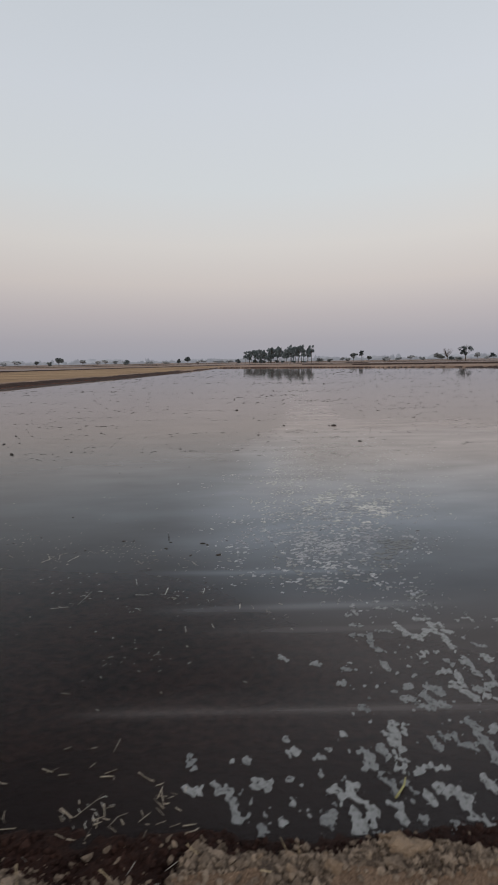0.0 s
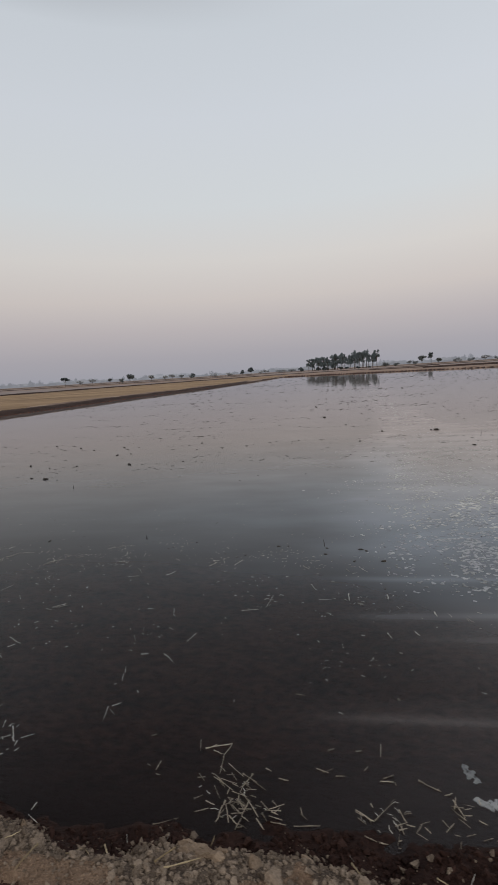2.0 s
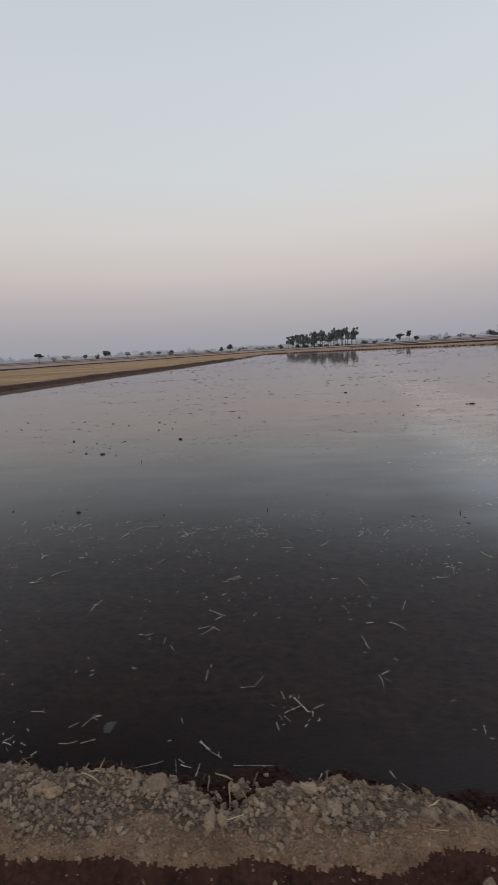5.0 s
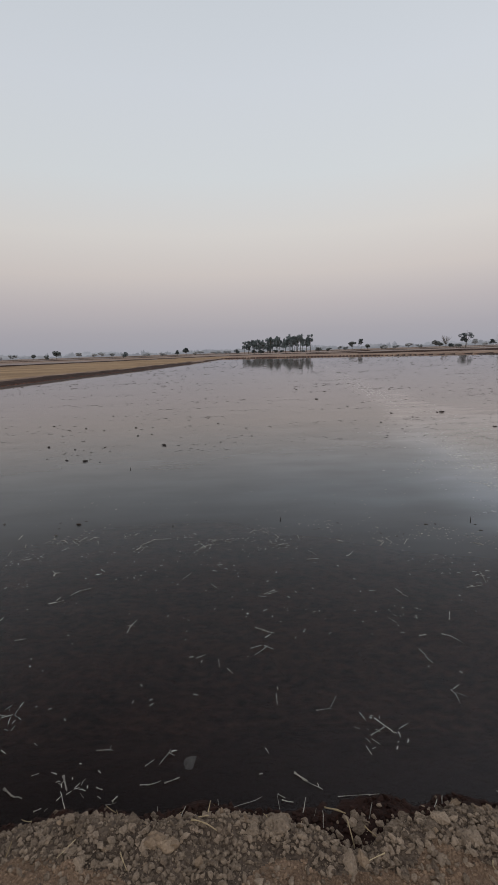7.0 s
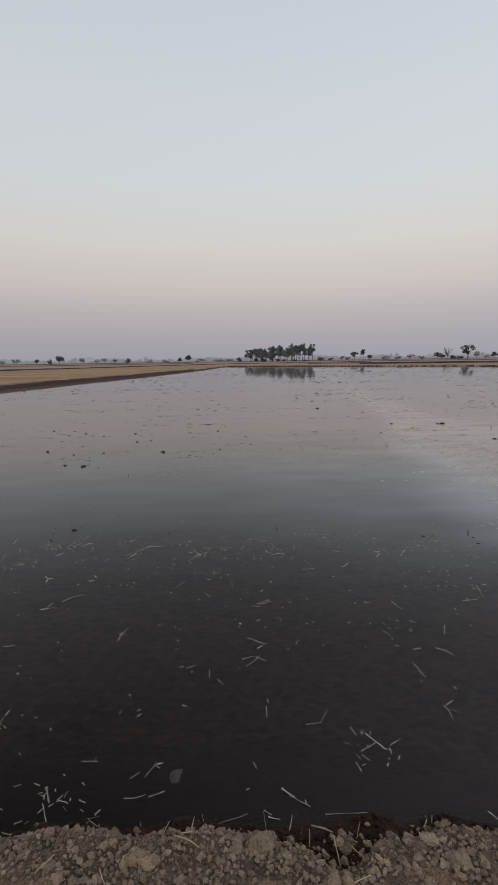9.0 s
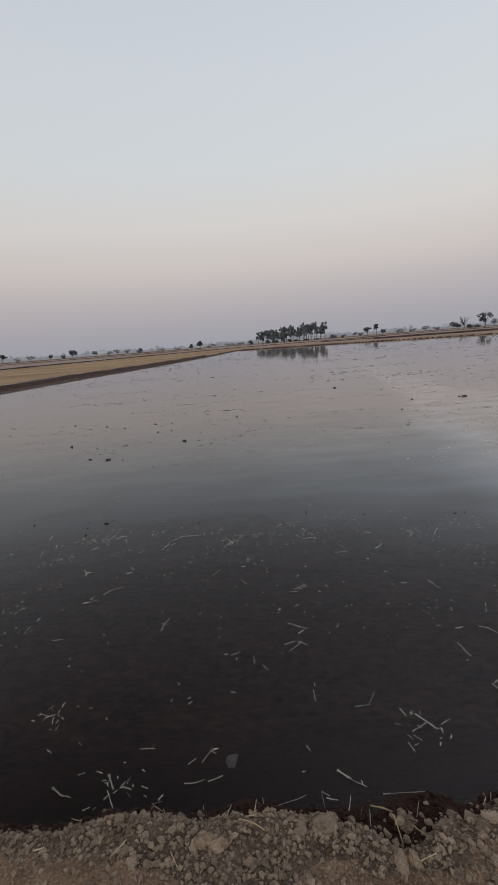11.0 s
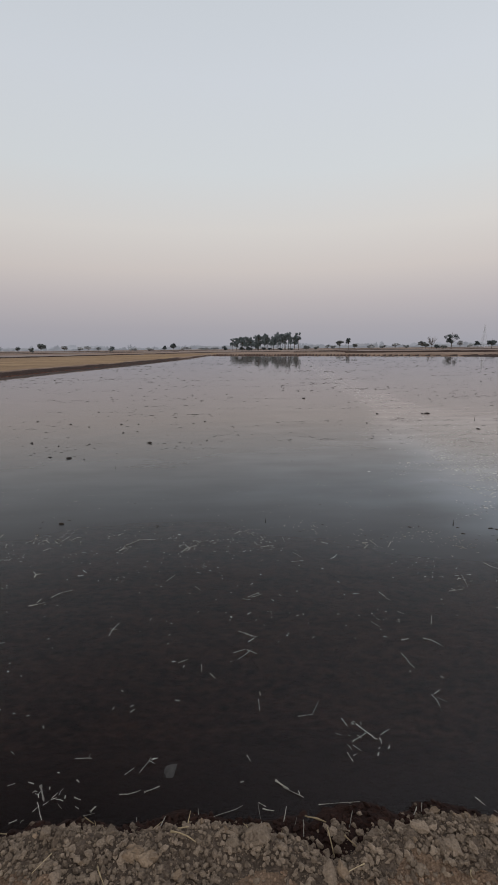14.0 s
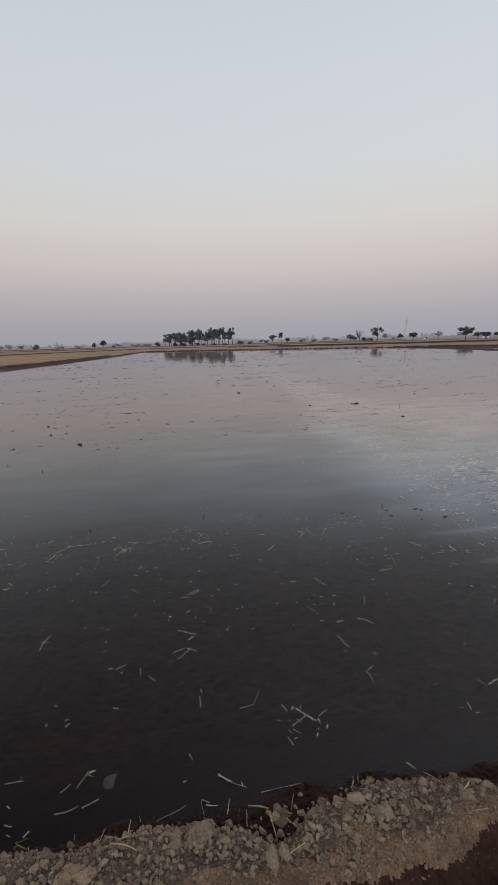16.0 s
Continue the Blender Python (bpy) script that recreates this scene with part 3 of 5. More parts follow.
def tree(name, az, far, height, width, leaf, label, shape="round", seed=0, foot=0.18, low=0.4):
    """A tree of trunk, limbs and a crown of leaf sprays; shape: round, gum, bush, bare or flat."""
    rng = random.Random(seed * 77 + 5)
    x, y = spot(az, far)
    top = tagged(new(name), label, "bush" if shape == "bush" else "tree")
    top.location = (x, y, foot)
    wood, crown = Soup(), Soup()
    size = max(0.16, min(0.55, far * 0.00085))
    if shape == "bush":
        wood.add(*tube([(0, 0, -0.3), (0.1, 0, height * 0.3), (0.2, 0.1, height * 0.6)], [0.12, 0.09, 0.04]))
        for _ in range(5):
            wood.add(*tube([(0, 0, 0), (rng.uniform(-0.3, 0.3) * width, rng.uniform(-0.2, 0.2) * width, height * rng.uniform(0.5, 0.8))], [0.07, 0.03], 4))
        for _ in range(7):
            cx, cz = rng.uniform(-0.36, 0.36) * width, height * rng.uniform(0.25, 0.72)
            leaves(crown, rng, (cx, rng.uniform(-0.3, 0.3) * width, cz), (width * 0.2, width * 0.2, height * 0.24), 90, size)
    else:
        lean = rng.uniform(-0.04, 0.04) * height
        bole = {"gum": 0.62, "round": 0.34, "flat": 0.5, "bare": 0.3}[shape]
        r0 = max(0.09, height * 0.022) * (0.8 if shape == "gum" else 1.25)
        wood.add(*tube([(0, 0, -0.4), (lean * 0.3, 0, height * bole * 0.5), (lean * 0.7, 0, height * bole), (lean, 0, height * 0.92)], [r0, r0 * 0.85, r0 * 0.65, r0 * 0.2], 6))
        blobs = []
        if shape == "gum":
            for i in range(rng.randint(13, 17)):
                h = height * (low + (0.97 - low) * rng.random() ** 0.8)
                w = width * (0.32 - 0.26 * max(0, h / height - 0.55)) * rng.uniform(0.55, 1.2)
                blobs.append((lean * h / height + rng.uniform(-0.4, 0.4) * width * (1.15 - 0.6 * h / height), rng.uniform(-0.3, 0.3) * width, h, w * 0.7, height * rng.uniform(0.05, 0.11)))
        elif shape == "round":
            squat = rng.uniform(0.85, 1.15)
            for i in range(rng.randint(14, 22)):
                t, q = rng.uniform(0, 6.3), 0.42 * math.sqrt(rng.random())
                blobs.append((math.cos(t) * q * width, math.sin(t) * q * width, height * min(0.9, squat * (0.38 + 0.46 * rng.random() ** 0.7 * (1.1 - 0.9 * q))), width * rng.uniform(0.1, 0.2), height * rng.uniform(0.07, 0.12)))
        elif shape == "flat":
            for i in range(9):
                blobs.append((rng.uniform(-0.42, 0.42) * width, rng.uniform(-0.3, 0.3) * width, height * rng.uniform(0.68, 0.92), width * 0.17, height * 0.09))
        else:
            for i in range(16):
                t = rng.uniform(0, 6.3)
                end = (math.cos(t) * width * rng.uniform(0.15, 0.5), math.sin(t) * width * 0.4, height * rng.uniform(0.55, 1.0))
                mid = (end[0] * 0.45, end[1] * 0.45, height * rng.uniform(0.35, 0.55))
                wood.add(*tube([(0, 0, height * 0.25), mid, end], [r0 * 0.5, r0 * 0.35, r0 * 0.15], 4))
                for _ in range(3):
                    tip = (end[0] + rng.uniform(-0.15, 0.15) * width, end[1], min(height, end[2] + rng.uniform(-0.05, 0.12) * height))
                    wood.add(*tube([mid, ((mid[0] + tip[0]) / 2, mid[1], (mid[2] + tip[2]) / 2 + 0.1), tip], [r0 * 0.25, r0 * 0.2, r0 * 0.12], 3))
            leaves(crown, rng, (0, 0, height * 0.7), (width * 0.45, width * 0.4, height * 0.25), 60, size * 0.6)
        for bx, by, bz, bw, bh in blobs:
            start = (lean * 0.6, 0, height * bole * rng.uniform(0.75, 1.0))
            wood.add(*tube([start, ((start[0] + bx) / 2, by / 2, (start[2] + bz) / 2 - 0.2), (bx, by, bz)], [r0 * 0.4, r0 * 0.28, r0 * 0.12], 4))
            leaves(crown, rng, (bx, by, bz), (bw, bw, bh), 130 if shape != "gum" else 100, size)
    part("trunk", wood.mesh("trunk", BARK), top)
    part("crown", crown.mesh("crown", leaf), top)
    return top


GUM = "tall slender gum tree in a distant grove beyond the field"
rngt = random.Random(4)
for i in range(30):
    u = i / 29
    az = 1.3 + 7.6 * u + rngt.uniform(-0.22, 0.22)
    tree("gum_tree", az, 352 + rngt.uniform(-14, 14), (10.0 + 2.9 * min(1, u * 1.4)) * rngt.uniform(0.8, 1.03), 6.2 * rngt.uniform(0.7, 1.3), LEAF, GUM, "gum", seed=100 + i, low=0.3 + 0.12 * u)["group"] = "grove of gum trees"
tree("gum_tree", 0.68, 340, 8.8, 4.0, LEAF, "slender gum tree standing apart at the grove's edge", "gum", seed=90)
tree("gum_tree", 1.15, 348, 7.0, 4.0, LEAF, "small gum tree standing beside the grove", "gum", seed=91)
for az, far, h, w in ((2.66, 300, 3.6, 2.6), (3.95, 295, 5.2, 4.2), (1.9, 345, 3.2, 4), (2.9, 352, 2.6, 4), (4.6, 355, 2.4, 4), (5.4, 352, 2.0, 4), (6.8, 356, 1.8, 4), (8.0, 354, 1.8, 4)):
    tree("shrub", az, far, h, w, LEAFDARK, "dark leafy shrub in front of the gum grove", "bush", seed=int(az * 50))
DARK, HAZED, PALE = "dark leafy tree on the far side of the field", "hazy grey-green tree at the edge of a far field", "pale hazy tree far across the plain"
NEARER_TREES = (
    (26.83, 265, 9.8, 7.4, LEAFDARK, "round", "broad dark-leaved tree standing alone on the far bank"),
    (15.18, 330, 8.0, 4.0, LEAFDARK, "gum", DARK),
    (14.11, 420, 8.8, 7.0, LEAFTHINHAZE, "round", HAZED),
    (15.95, 430, 6.5, 4.8, LEAFTHINHAZE, "round", HAZED),
    (24.75, 420, 10.0, 9.0, LEAFPALE, "bare", "pale bare-branched tree with hardly any leaves"),
    (24.1, 380, 5.0, 5.0, LEAFTHINHAZE, "round", HAZED),
    (25.3, 300, 3.4, 3.0, LEAFDARK, "round", DARK),
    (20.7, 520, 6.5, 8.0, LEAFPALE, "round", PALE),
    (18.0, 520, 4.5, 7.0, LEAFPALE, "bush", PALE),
    (-6.67, 380, 7.3, 6.2, LEAFDARK, "round", DARK),
    (-7.75, 360, 4.4, 4.4, LEAFDARK, "round", DARK),
    (-14.3, 320, 4.2, 6.5, LEAFDARK, "bush", "low dark bush on the far bank"),
    (-21.9, 400, 8.0, 7.4, LEAFTHINHAZE, "round", "broad grey-green tree beyond the stubble field"),
    (-22.9, 410, 4.0, 4.5, LEAFTHINHAZE, "bush", HAZED),
    (-24.3, 430, 4.6, 4.0, LEAFTHINHAZE, "round", HAZED),
    (-29.3, 300, 5.6, 6.2, LEAFDARK, "flat", DARK),
    (-0.28, 350, 4.0, 4.2, LEAFDARK, "bush", "low dark bush on the far bank"),
    (10.0, 350, 4.0, 6.5, LEAFTHINHAZE, "bush", "wide grey-green bush beside the gum grove"),
    (11.2, 370, 3.0, 5.0, LEAFTHINHAZE, "bush", "wide grey-green bush beside the gum grove"),
)
EDGE_TREES = (
    (29.55, 300, 4.4, 4.0, LEAFDARK, "gum", DARK),
    (30.95, 280, 6.0, 5.4, LEAFDARK, "round", DARK),
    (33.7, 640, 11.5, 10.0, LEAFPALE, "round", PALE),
    (36.55, 230, 7.6, 7.4, LEAFDARK, "round", "broad dark-leaved tree beside the field bank"),
    (37.8, 300, 5.0, 6.5, LEAFTHINHAZE, "round", HAZED),
    (38.7, 290, 4.6, 5.0, LEAFDARK, "round", DARK),
    (39.9, 270, 4.0, 5.0, LEAFDARK, "round", DARK),
    (25.9, 320, 2.4, 6.5, LEAFTHINHAZE, "bush", HAZED),
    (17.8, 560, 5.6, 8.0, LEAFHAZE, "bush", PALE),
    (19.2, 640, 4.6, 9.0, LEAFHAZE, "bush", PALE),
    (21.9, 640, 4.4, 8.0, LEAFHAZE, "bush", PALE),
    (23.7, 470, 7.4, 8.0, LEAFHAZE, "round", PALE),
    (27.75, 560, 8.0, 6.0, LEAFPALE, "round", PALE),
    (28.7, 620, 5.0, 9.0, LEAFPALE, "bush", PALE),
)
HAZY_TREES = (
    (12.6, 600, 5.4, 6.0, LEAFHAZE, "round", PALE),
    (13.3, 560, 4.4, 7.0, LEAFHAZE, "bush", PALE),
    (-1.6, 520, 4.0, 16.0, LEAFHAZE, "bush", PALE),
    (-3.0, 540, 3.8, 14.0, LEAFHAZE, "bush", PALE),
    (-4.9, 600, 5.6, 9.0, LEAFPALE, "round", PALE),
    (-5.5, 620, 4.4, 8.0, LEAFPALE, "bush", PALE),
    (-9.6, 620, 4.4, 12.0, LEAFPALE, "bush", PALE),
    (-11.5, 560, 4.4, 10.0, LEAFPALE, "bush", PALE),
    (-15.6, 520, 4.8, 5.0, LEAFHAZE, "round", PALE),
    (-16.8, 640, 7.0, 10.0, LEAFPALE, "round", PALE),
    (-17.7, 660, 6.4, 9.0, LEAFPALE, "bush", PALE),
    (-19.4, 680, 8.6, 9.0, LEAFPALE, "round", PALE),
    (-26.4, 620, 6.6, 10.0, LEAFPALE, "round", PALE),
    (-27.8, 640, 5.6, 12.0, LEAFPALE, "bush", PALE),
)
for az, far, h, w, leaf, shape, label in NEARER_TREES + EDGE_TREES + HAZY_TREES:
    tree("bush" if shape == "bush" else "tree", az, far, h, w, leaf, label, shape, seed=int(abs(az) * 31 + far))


def far_scrub():
    """Scrub so far off that haze takes its colour, here as an even glow."""
    rng = random.Random(21)
    soup = Soup()
    for i in range(150):
        az, far = -38 + 82 * (i + rng.random()) / 150, rng.uniform(1500, 1900)
        x, y = spot(az, far)
        h, w = 6 + 17 * rng.random() ** 1.6, rng.uniform(12, 40)
        for _ in range(6):
            leaves(soup, rng, (x + rng.uniform(-0.4, 0.4) * w, y + rng.uniform(-4, 4), h * rng.uniform(0.1, 0.6)), (w * 0.2, 4, h * 0.35), 60, 1.7)
    tagged(new("backdrop", soup.mesh("backdrop", haze("scrub_haze_glow", srgb(128, 130, 137)))), "scattered hazy scrub near the horizon of the plain", "backdrop", kind="structure")


far_scrub()


def pylon(az, far, height):
    x, y = spot(az, far)
    top = tagged(new("power_pylon"), "tall steel lattice power pylon far across the plain", "pylon")
    top.location = (x, y, 0.1)
    top.rotation_euler = (0, 0, 0.5)
    w0, w1 = height * 0.13, height * 0.02

    def at(h, sx, sy):
        w = w0 + (w1 - w0) * min(1, h / (height * 0.75))
        return (sx * w, sy * w, h)

    corners = [(1, 1), (1, -1), (-1, -1), (-1, 1)]
    for sx, sy in corners:
        part("leg", mesh_of("leg", *tube([at(-0.4, sx, sy), at(height * 0.75, sx, sy), at(height, sx * 0.4, sy * 0.4)], [0.16, 0.13, 0.09], 4), STEEL), top)
    levels = [0, 0.2, 0.37, 0.51, 0.63, 0.72, 0.8, 0.9]
    for lo, hi in zip(levels, levels[1:]):
        for (ax, ay), (bx, by) in zip(corners, corners[1:] + corners[:1]):
            for p, q in (((ax, ay), (bx, by)), ((bx, by), (ax, ay))):
                part("brace", mesh_of("brace", *tube([at(height * lo, *p), at(height * hi, *q)], [0.07, 0.07], 3), STEEL), top)
    for h, span in ((0.78, 0.2), (0.88, 0.16), (0.97, 0.12)):
        part("crossarm", mesh_of("crossarm", *tube([(-height * span, 0, height * h), (0, 0, height * (h + 0.015)), (height * span, 0, height * h)], [0.08, 0.25, 0.08], 4), STEEL), top)


pylon(30.12, 620, 27)


def hut(az, far, w, h):
    x, y = spot(az, far)
    top = tagged(new("farm_hut"), "small white plastered farm hut among trees", "hut")
    top.location = (x, y, 0.1)
    v = [(-w, -2, 0), (w, -2, 0), (w, 2, 0), (-w, 2, 0), (-w, -2, h), (w, -2, h), (w, 2, h * 1.15), (-w, 2, h * 1.15)]
    part("wall", mesh_of("wall", v, [(0, 1, 5, 4), (1, 2, 6, 5), (2, 3, 7, 6), (3, 0, 4, 7), (0, 3, 2, 1)], PLASTER), top)
    e = 0.3
    r = [(-w - e, -2 - e, h + 0.02), (w + e, -2 - e, h + 0.02), (w + e, 2 + e, h * 1.15 + 0.05), (-w - e, 2 + e, h * 1.15 + 0.05)]
    r += [(a, b, c + 0.15) for a, b, c in r]
    part("roof", mesh_of("roof", r, [(0, 3, 2, 1), (4, 5, 6, 7), (0, 1, 5, 4), (1, 2, 6, 5), (2, 3, 7, 6), (3, 0, 4, 7)], ROOFING), top)
    d = [(-0.5, -2.05, 0), (0.5, -2.05, 0), (0.5, -2.05, 2), (-0.5, -2.05, 2), (-0.5, -1.98, 0), (0.5, -1.98, 0), (0.5, -1.98, 2), (-0.5, -1.98, 2)]
    part("door", mesh_of("door", d, [(0, 1, 2, 3), (1, 5, 6, 2), (4, 0, 3, 7), (3, 2, 6, 7)], BARK), top)


hut(38.35, 300, 2.2, 2.3)
hut(32.3, 420, 1.2, 1.5)


def treeline(far, low, high, mat, seed):
    """The hazy wooded rim of the plain, whose haze is a self-lit colour."""
    azs = np.radians(np.arange(-75, 80, 0.05))
    x, y = EYE_X + far * np.sin(azs), far * np.cos(azs)
    s = np.arange(len(azs)) * far * radians(0.05)
    h = low + (high - low) * np.clip(0.45 + 0.4 * smooth_noise(s, 0 * s, 0.004, seed) + 0.25 * smooth_noise(s, 0 * s, 0.025, seed + 1) + 0.16 * smooth_noise(s, 0 * s, 0.12, seed + 2), 0, 1.2)
    n = len(azs)
    v = np.r_[np.stack([x, y, np.full(n, -3.0)], 1), np.stack([x, y, h], 1)]
    f = [(i, i + 1, n + i + 1, n + i) for i in range(n - 1)]
    tagged(new("backdrop", mesh_of("backdrop", v.tolist(), f, mat)), "hazy line of distant trees on the horizon", "backdrop", kind="structure")


treeline(4300, 8, 46, haze("far_haze_glow", srgb(150, 152, 160)), 31)
treeline(2300, 1, 21, haze("middle_haze_glow", srgb(137, 138, 144)), 41)


# ---- scum floating on the water ----
# single larger flakes: place, extent and half-width
FLAKES_RIM = (
    (1.3, 1.27, 0.01, -0.01, 0.02), (1.18, 1.28, 0.02, 0, 0.017), (0.52, 1.29, 0.01, -0.02, 0.019), (1.09, 1.3, 0.01, -0, 0.014), (1.26, 1.3, 0.05, -0.01, 0.02), (0.44, 1.31, 0.04, 0.01, 0.016), (0.6, 1.31, 0.01, -0.01, 0.013),
    (0.75, 1.31, 0.02, -0, 0.03), (1.01, 1.31, 0.01, -0.02, 0.025), (0.69, 1.32, 0.01, 0, 0.008), (0.85, 1.33, 0.02, -0.06, 0.025), (0.91, 1.33, 0, -0.05, 0.025), (0.54, 1.34, 0.02, 0.02, 0.011), (0.9, 1.35, 0.03, -0.02, 0.014),
    (1, 1.36, 0.02, -0.01, 0.017), (0.63, 1.37, 0.01, -0, 0.019), (1.07, 1.37, 0, 0, 0.011), (1.25, 1.37, -0, -0.03, 0.023), (0.49, 1.38, 0.01, -0.01, 0.014),
)
FLAKES_NEAR = (
    (0.82, 1.38, 0.04, 0.02, 0.025), (1.27, 1.38, 0.03, -0, 0.018), (0.42, 1.39, 0.02, -0.07, 0.022), (0.86, 1.39, 0.04, -0.03, 0.02), (1.13, 1.39, 0.01, -0.03, 0.026), (0.78, 1.41, 0.02, 0.01, 0.017), (1.18, 1.41, 0.05, 0, 0.026),
    (1.23, 1.41, 0.02, -0.01, 0.024), (0.25, 1.43, 0.05, -0.01, 0.017), (0.27, 1.43, 0.01, -0.03, 0.014), (0.38, 1.43, 0.07, -0.02, 0.02), (1.02, 1.43, 0, -0.03, 0.026), (1.07, 1.43, 0.01, -0.01, 0.023), (1.38, 1.43, 0.01, -0.03, 0.036),
    (0.51, 1.44, 0.05, -0.01, 0.022), (0.86, 1.44, 0.04, -0.03, 0.017), (0.35, 1.45, 0.03, -0.02, 0.02), (0.64, 1.46, 0, 0, 0.011), (0.85, 1.46, 0.01, -0.04, 0.017),
)
FLAKES_SHOAL = (
    (0.76, 1.47, -0, 0.01, 0.009), (0.99, 1.47, 0.04, -0.02, 0.012), (1.12, 1.48, 0.04, -0, 0.012), (0.96, 1.5, 0.02, 0, 0.012), (1.06, 1.5, 0.02, -0, 0.018), (1.17, 1.5, 0.08, -0.01, 0.012), (0.95, 1.52, -0.01, -0.02, 0.024),
    (0.42, 1.54, 0, 0, 0.009), (0.47, 1.54, 0.01, 0, 0.012), (1.09, 1.54, 0.01, -0.02, 0.021), (0.75, 1.55, 0.03, -0, 0.026), (0.97, 1.55, -0.01, -0.02, 0.027), (1.07, 1.56, 0.02, -0.01, 0.021), (0.25, 1.57, 0.02, -0.05, 0.021),
    (0.66, 1.58, 0.01, -0.01, 0.024), (0.94, 1.58, 0.02, 0, 0.012), (1.03, 1.58, 0.01, -0.03, 0.03), (0.8, 1.59, 0.01, 0, 0.012), (1.47, 1.59, -0.01, -0.07, 0.023),
)
FLAKES_MIDST = (
    (1.35, 1.61, 0.06, -0.03, 0.019), (1.11, 1.63, -0, -0.05, 0.019), (1.25, 1.63, 0.01, -0.04, 0.028), (1.3, 1.64, 0.05, -0, 0.025), (0.64, 1.65, 0.01, -0, 0.012), (1.08, 1.65, -0.01, 0.01, 0.028), (1.45, 1.65, 0.02, -0.06, 0.029),
    (0.88, 1.66, 0.01, 0, 0.012), (1.51, 1.66, 0.04, 0.01, 0.023), (1.11, 1.69, -0.02, -0.07, 0.035), (1.15, 1.69, 0, -0.03, 0.019), (1.45, 1.71, 0.02, -0.03, 0.033), (1.33, 1.79, 0, -0.01, 0.013), (1, 1.81, 0.02, -0.02, 0.019),
    (1.37, 1.82, 0.03, -0.01, 0.017), (1.34, 1.84, -0, -0.03, 0.024), (1.25, 1.84, 0.05, -0.05, 0.013), (1.21, 1.85, 0.04, 0.01, 0.02), (1.61, 1.87, 0.03, -0.04, 0.021),
)
FLAKES_OUTER = (
    (1.51, 1.9, 0.04, -0.05, 0.025), (1.57, 1.9, 0.05, -0, 0.028), (1.36, 1.92, 0.03, -0.02, 0.038), (1.25, 1.93, 0.03, 0.01, 0.021), (1.65, 1.93, 0.04, 0.01, 0.025), (1.48, 1.95, 0.02, -0.04, 0.021), (0.93, 1.96, 0.03, -0, 0.017),
    (1.53, 1.99, -0, -0.06, 0.025), (1.45, 2.02, 0.06, 0.01, 0.022), (1.7, 2.02, -0, -0.03, 0.019), (1.63, 2.04, 0.01, -0.04, 0.019), (0.97, 2.07, 0.07, -0.01, 0.014), (1.19, 2.09, 0.01, -0.03, 0.029), (1.53, 2.11, 0.01, -0, 0.015),
    (0.82, 2.12, 0.04, -0.02, 0.018), (1.63, 2.13, 0.01, -0.07, 0.023), (1.75, 2.13, 0, -0.02, 0.031), (0.66, 2.17, 0.03, -0.03, 0.018), (1.19, 2.22, 0.04, -0.02, 0.019),
)
FLAKES_DRIFT = (
    (1.73, 2.25, 0.06, -0.03, 0.016), (1.61, 2.31, 0, -0.08, 0.028), (1.48, 2.33, 0.07, 0.05, 0.024), (1.08, 2.34, 0.08, 0.01, 0.015), (1.41, 2.35, 0.06, -0.06, 0.024), (1.19, 2.35, -0.01, -0.1, 0.027), (1.63, 2.38, 0.04, -0.03, 0.02),
    (1.25, 2.38, 0.07, -0, 0.012), (1.38, 2.42, 0.02, -0.08, 0.024), (1.58, 2.44, -0.01, -0.08, 0.029), (1.64, 2.44, -0, -0.04, 0.021), (1.1, 2.45, 0.07, -0.02, 0.016), (1.51, 2.49, 0.09, 0, 0.016), (1.11, 2.55, 0.05, -0, 0.02),
    (1.43, 2.6, 0.04, -0.02, 0.017),
)


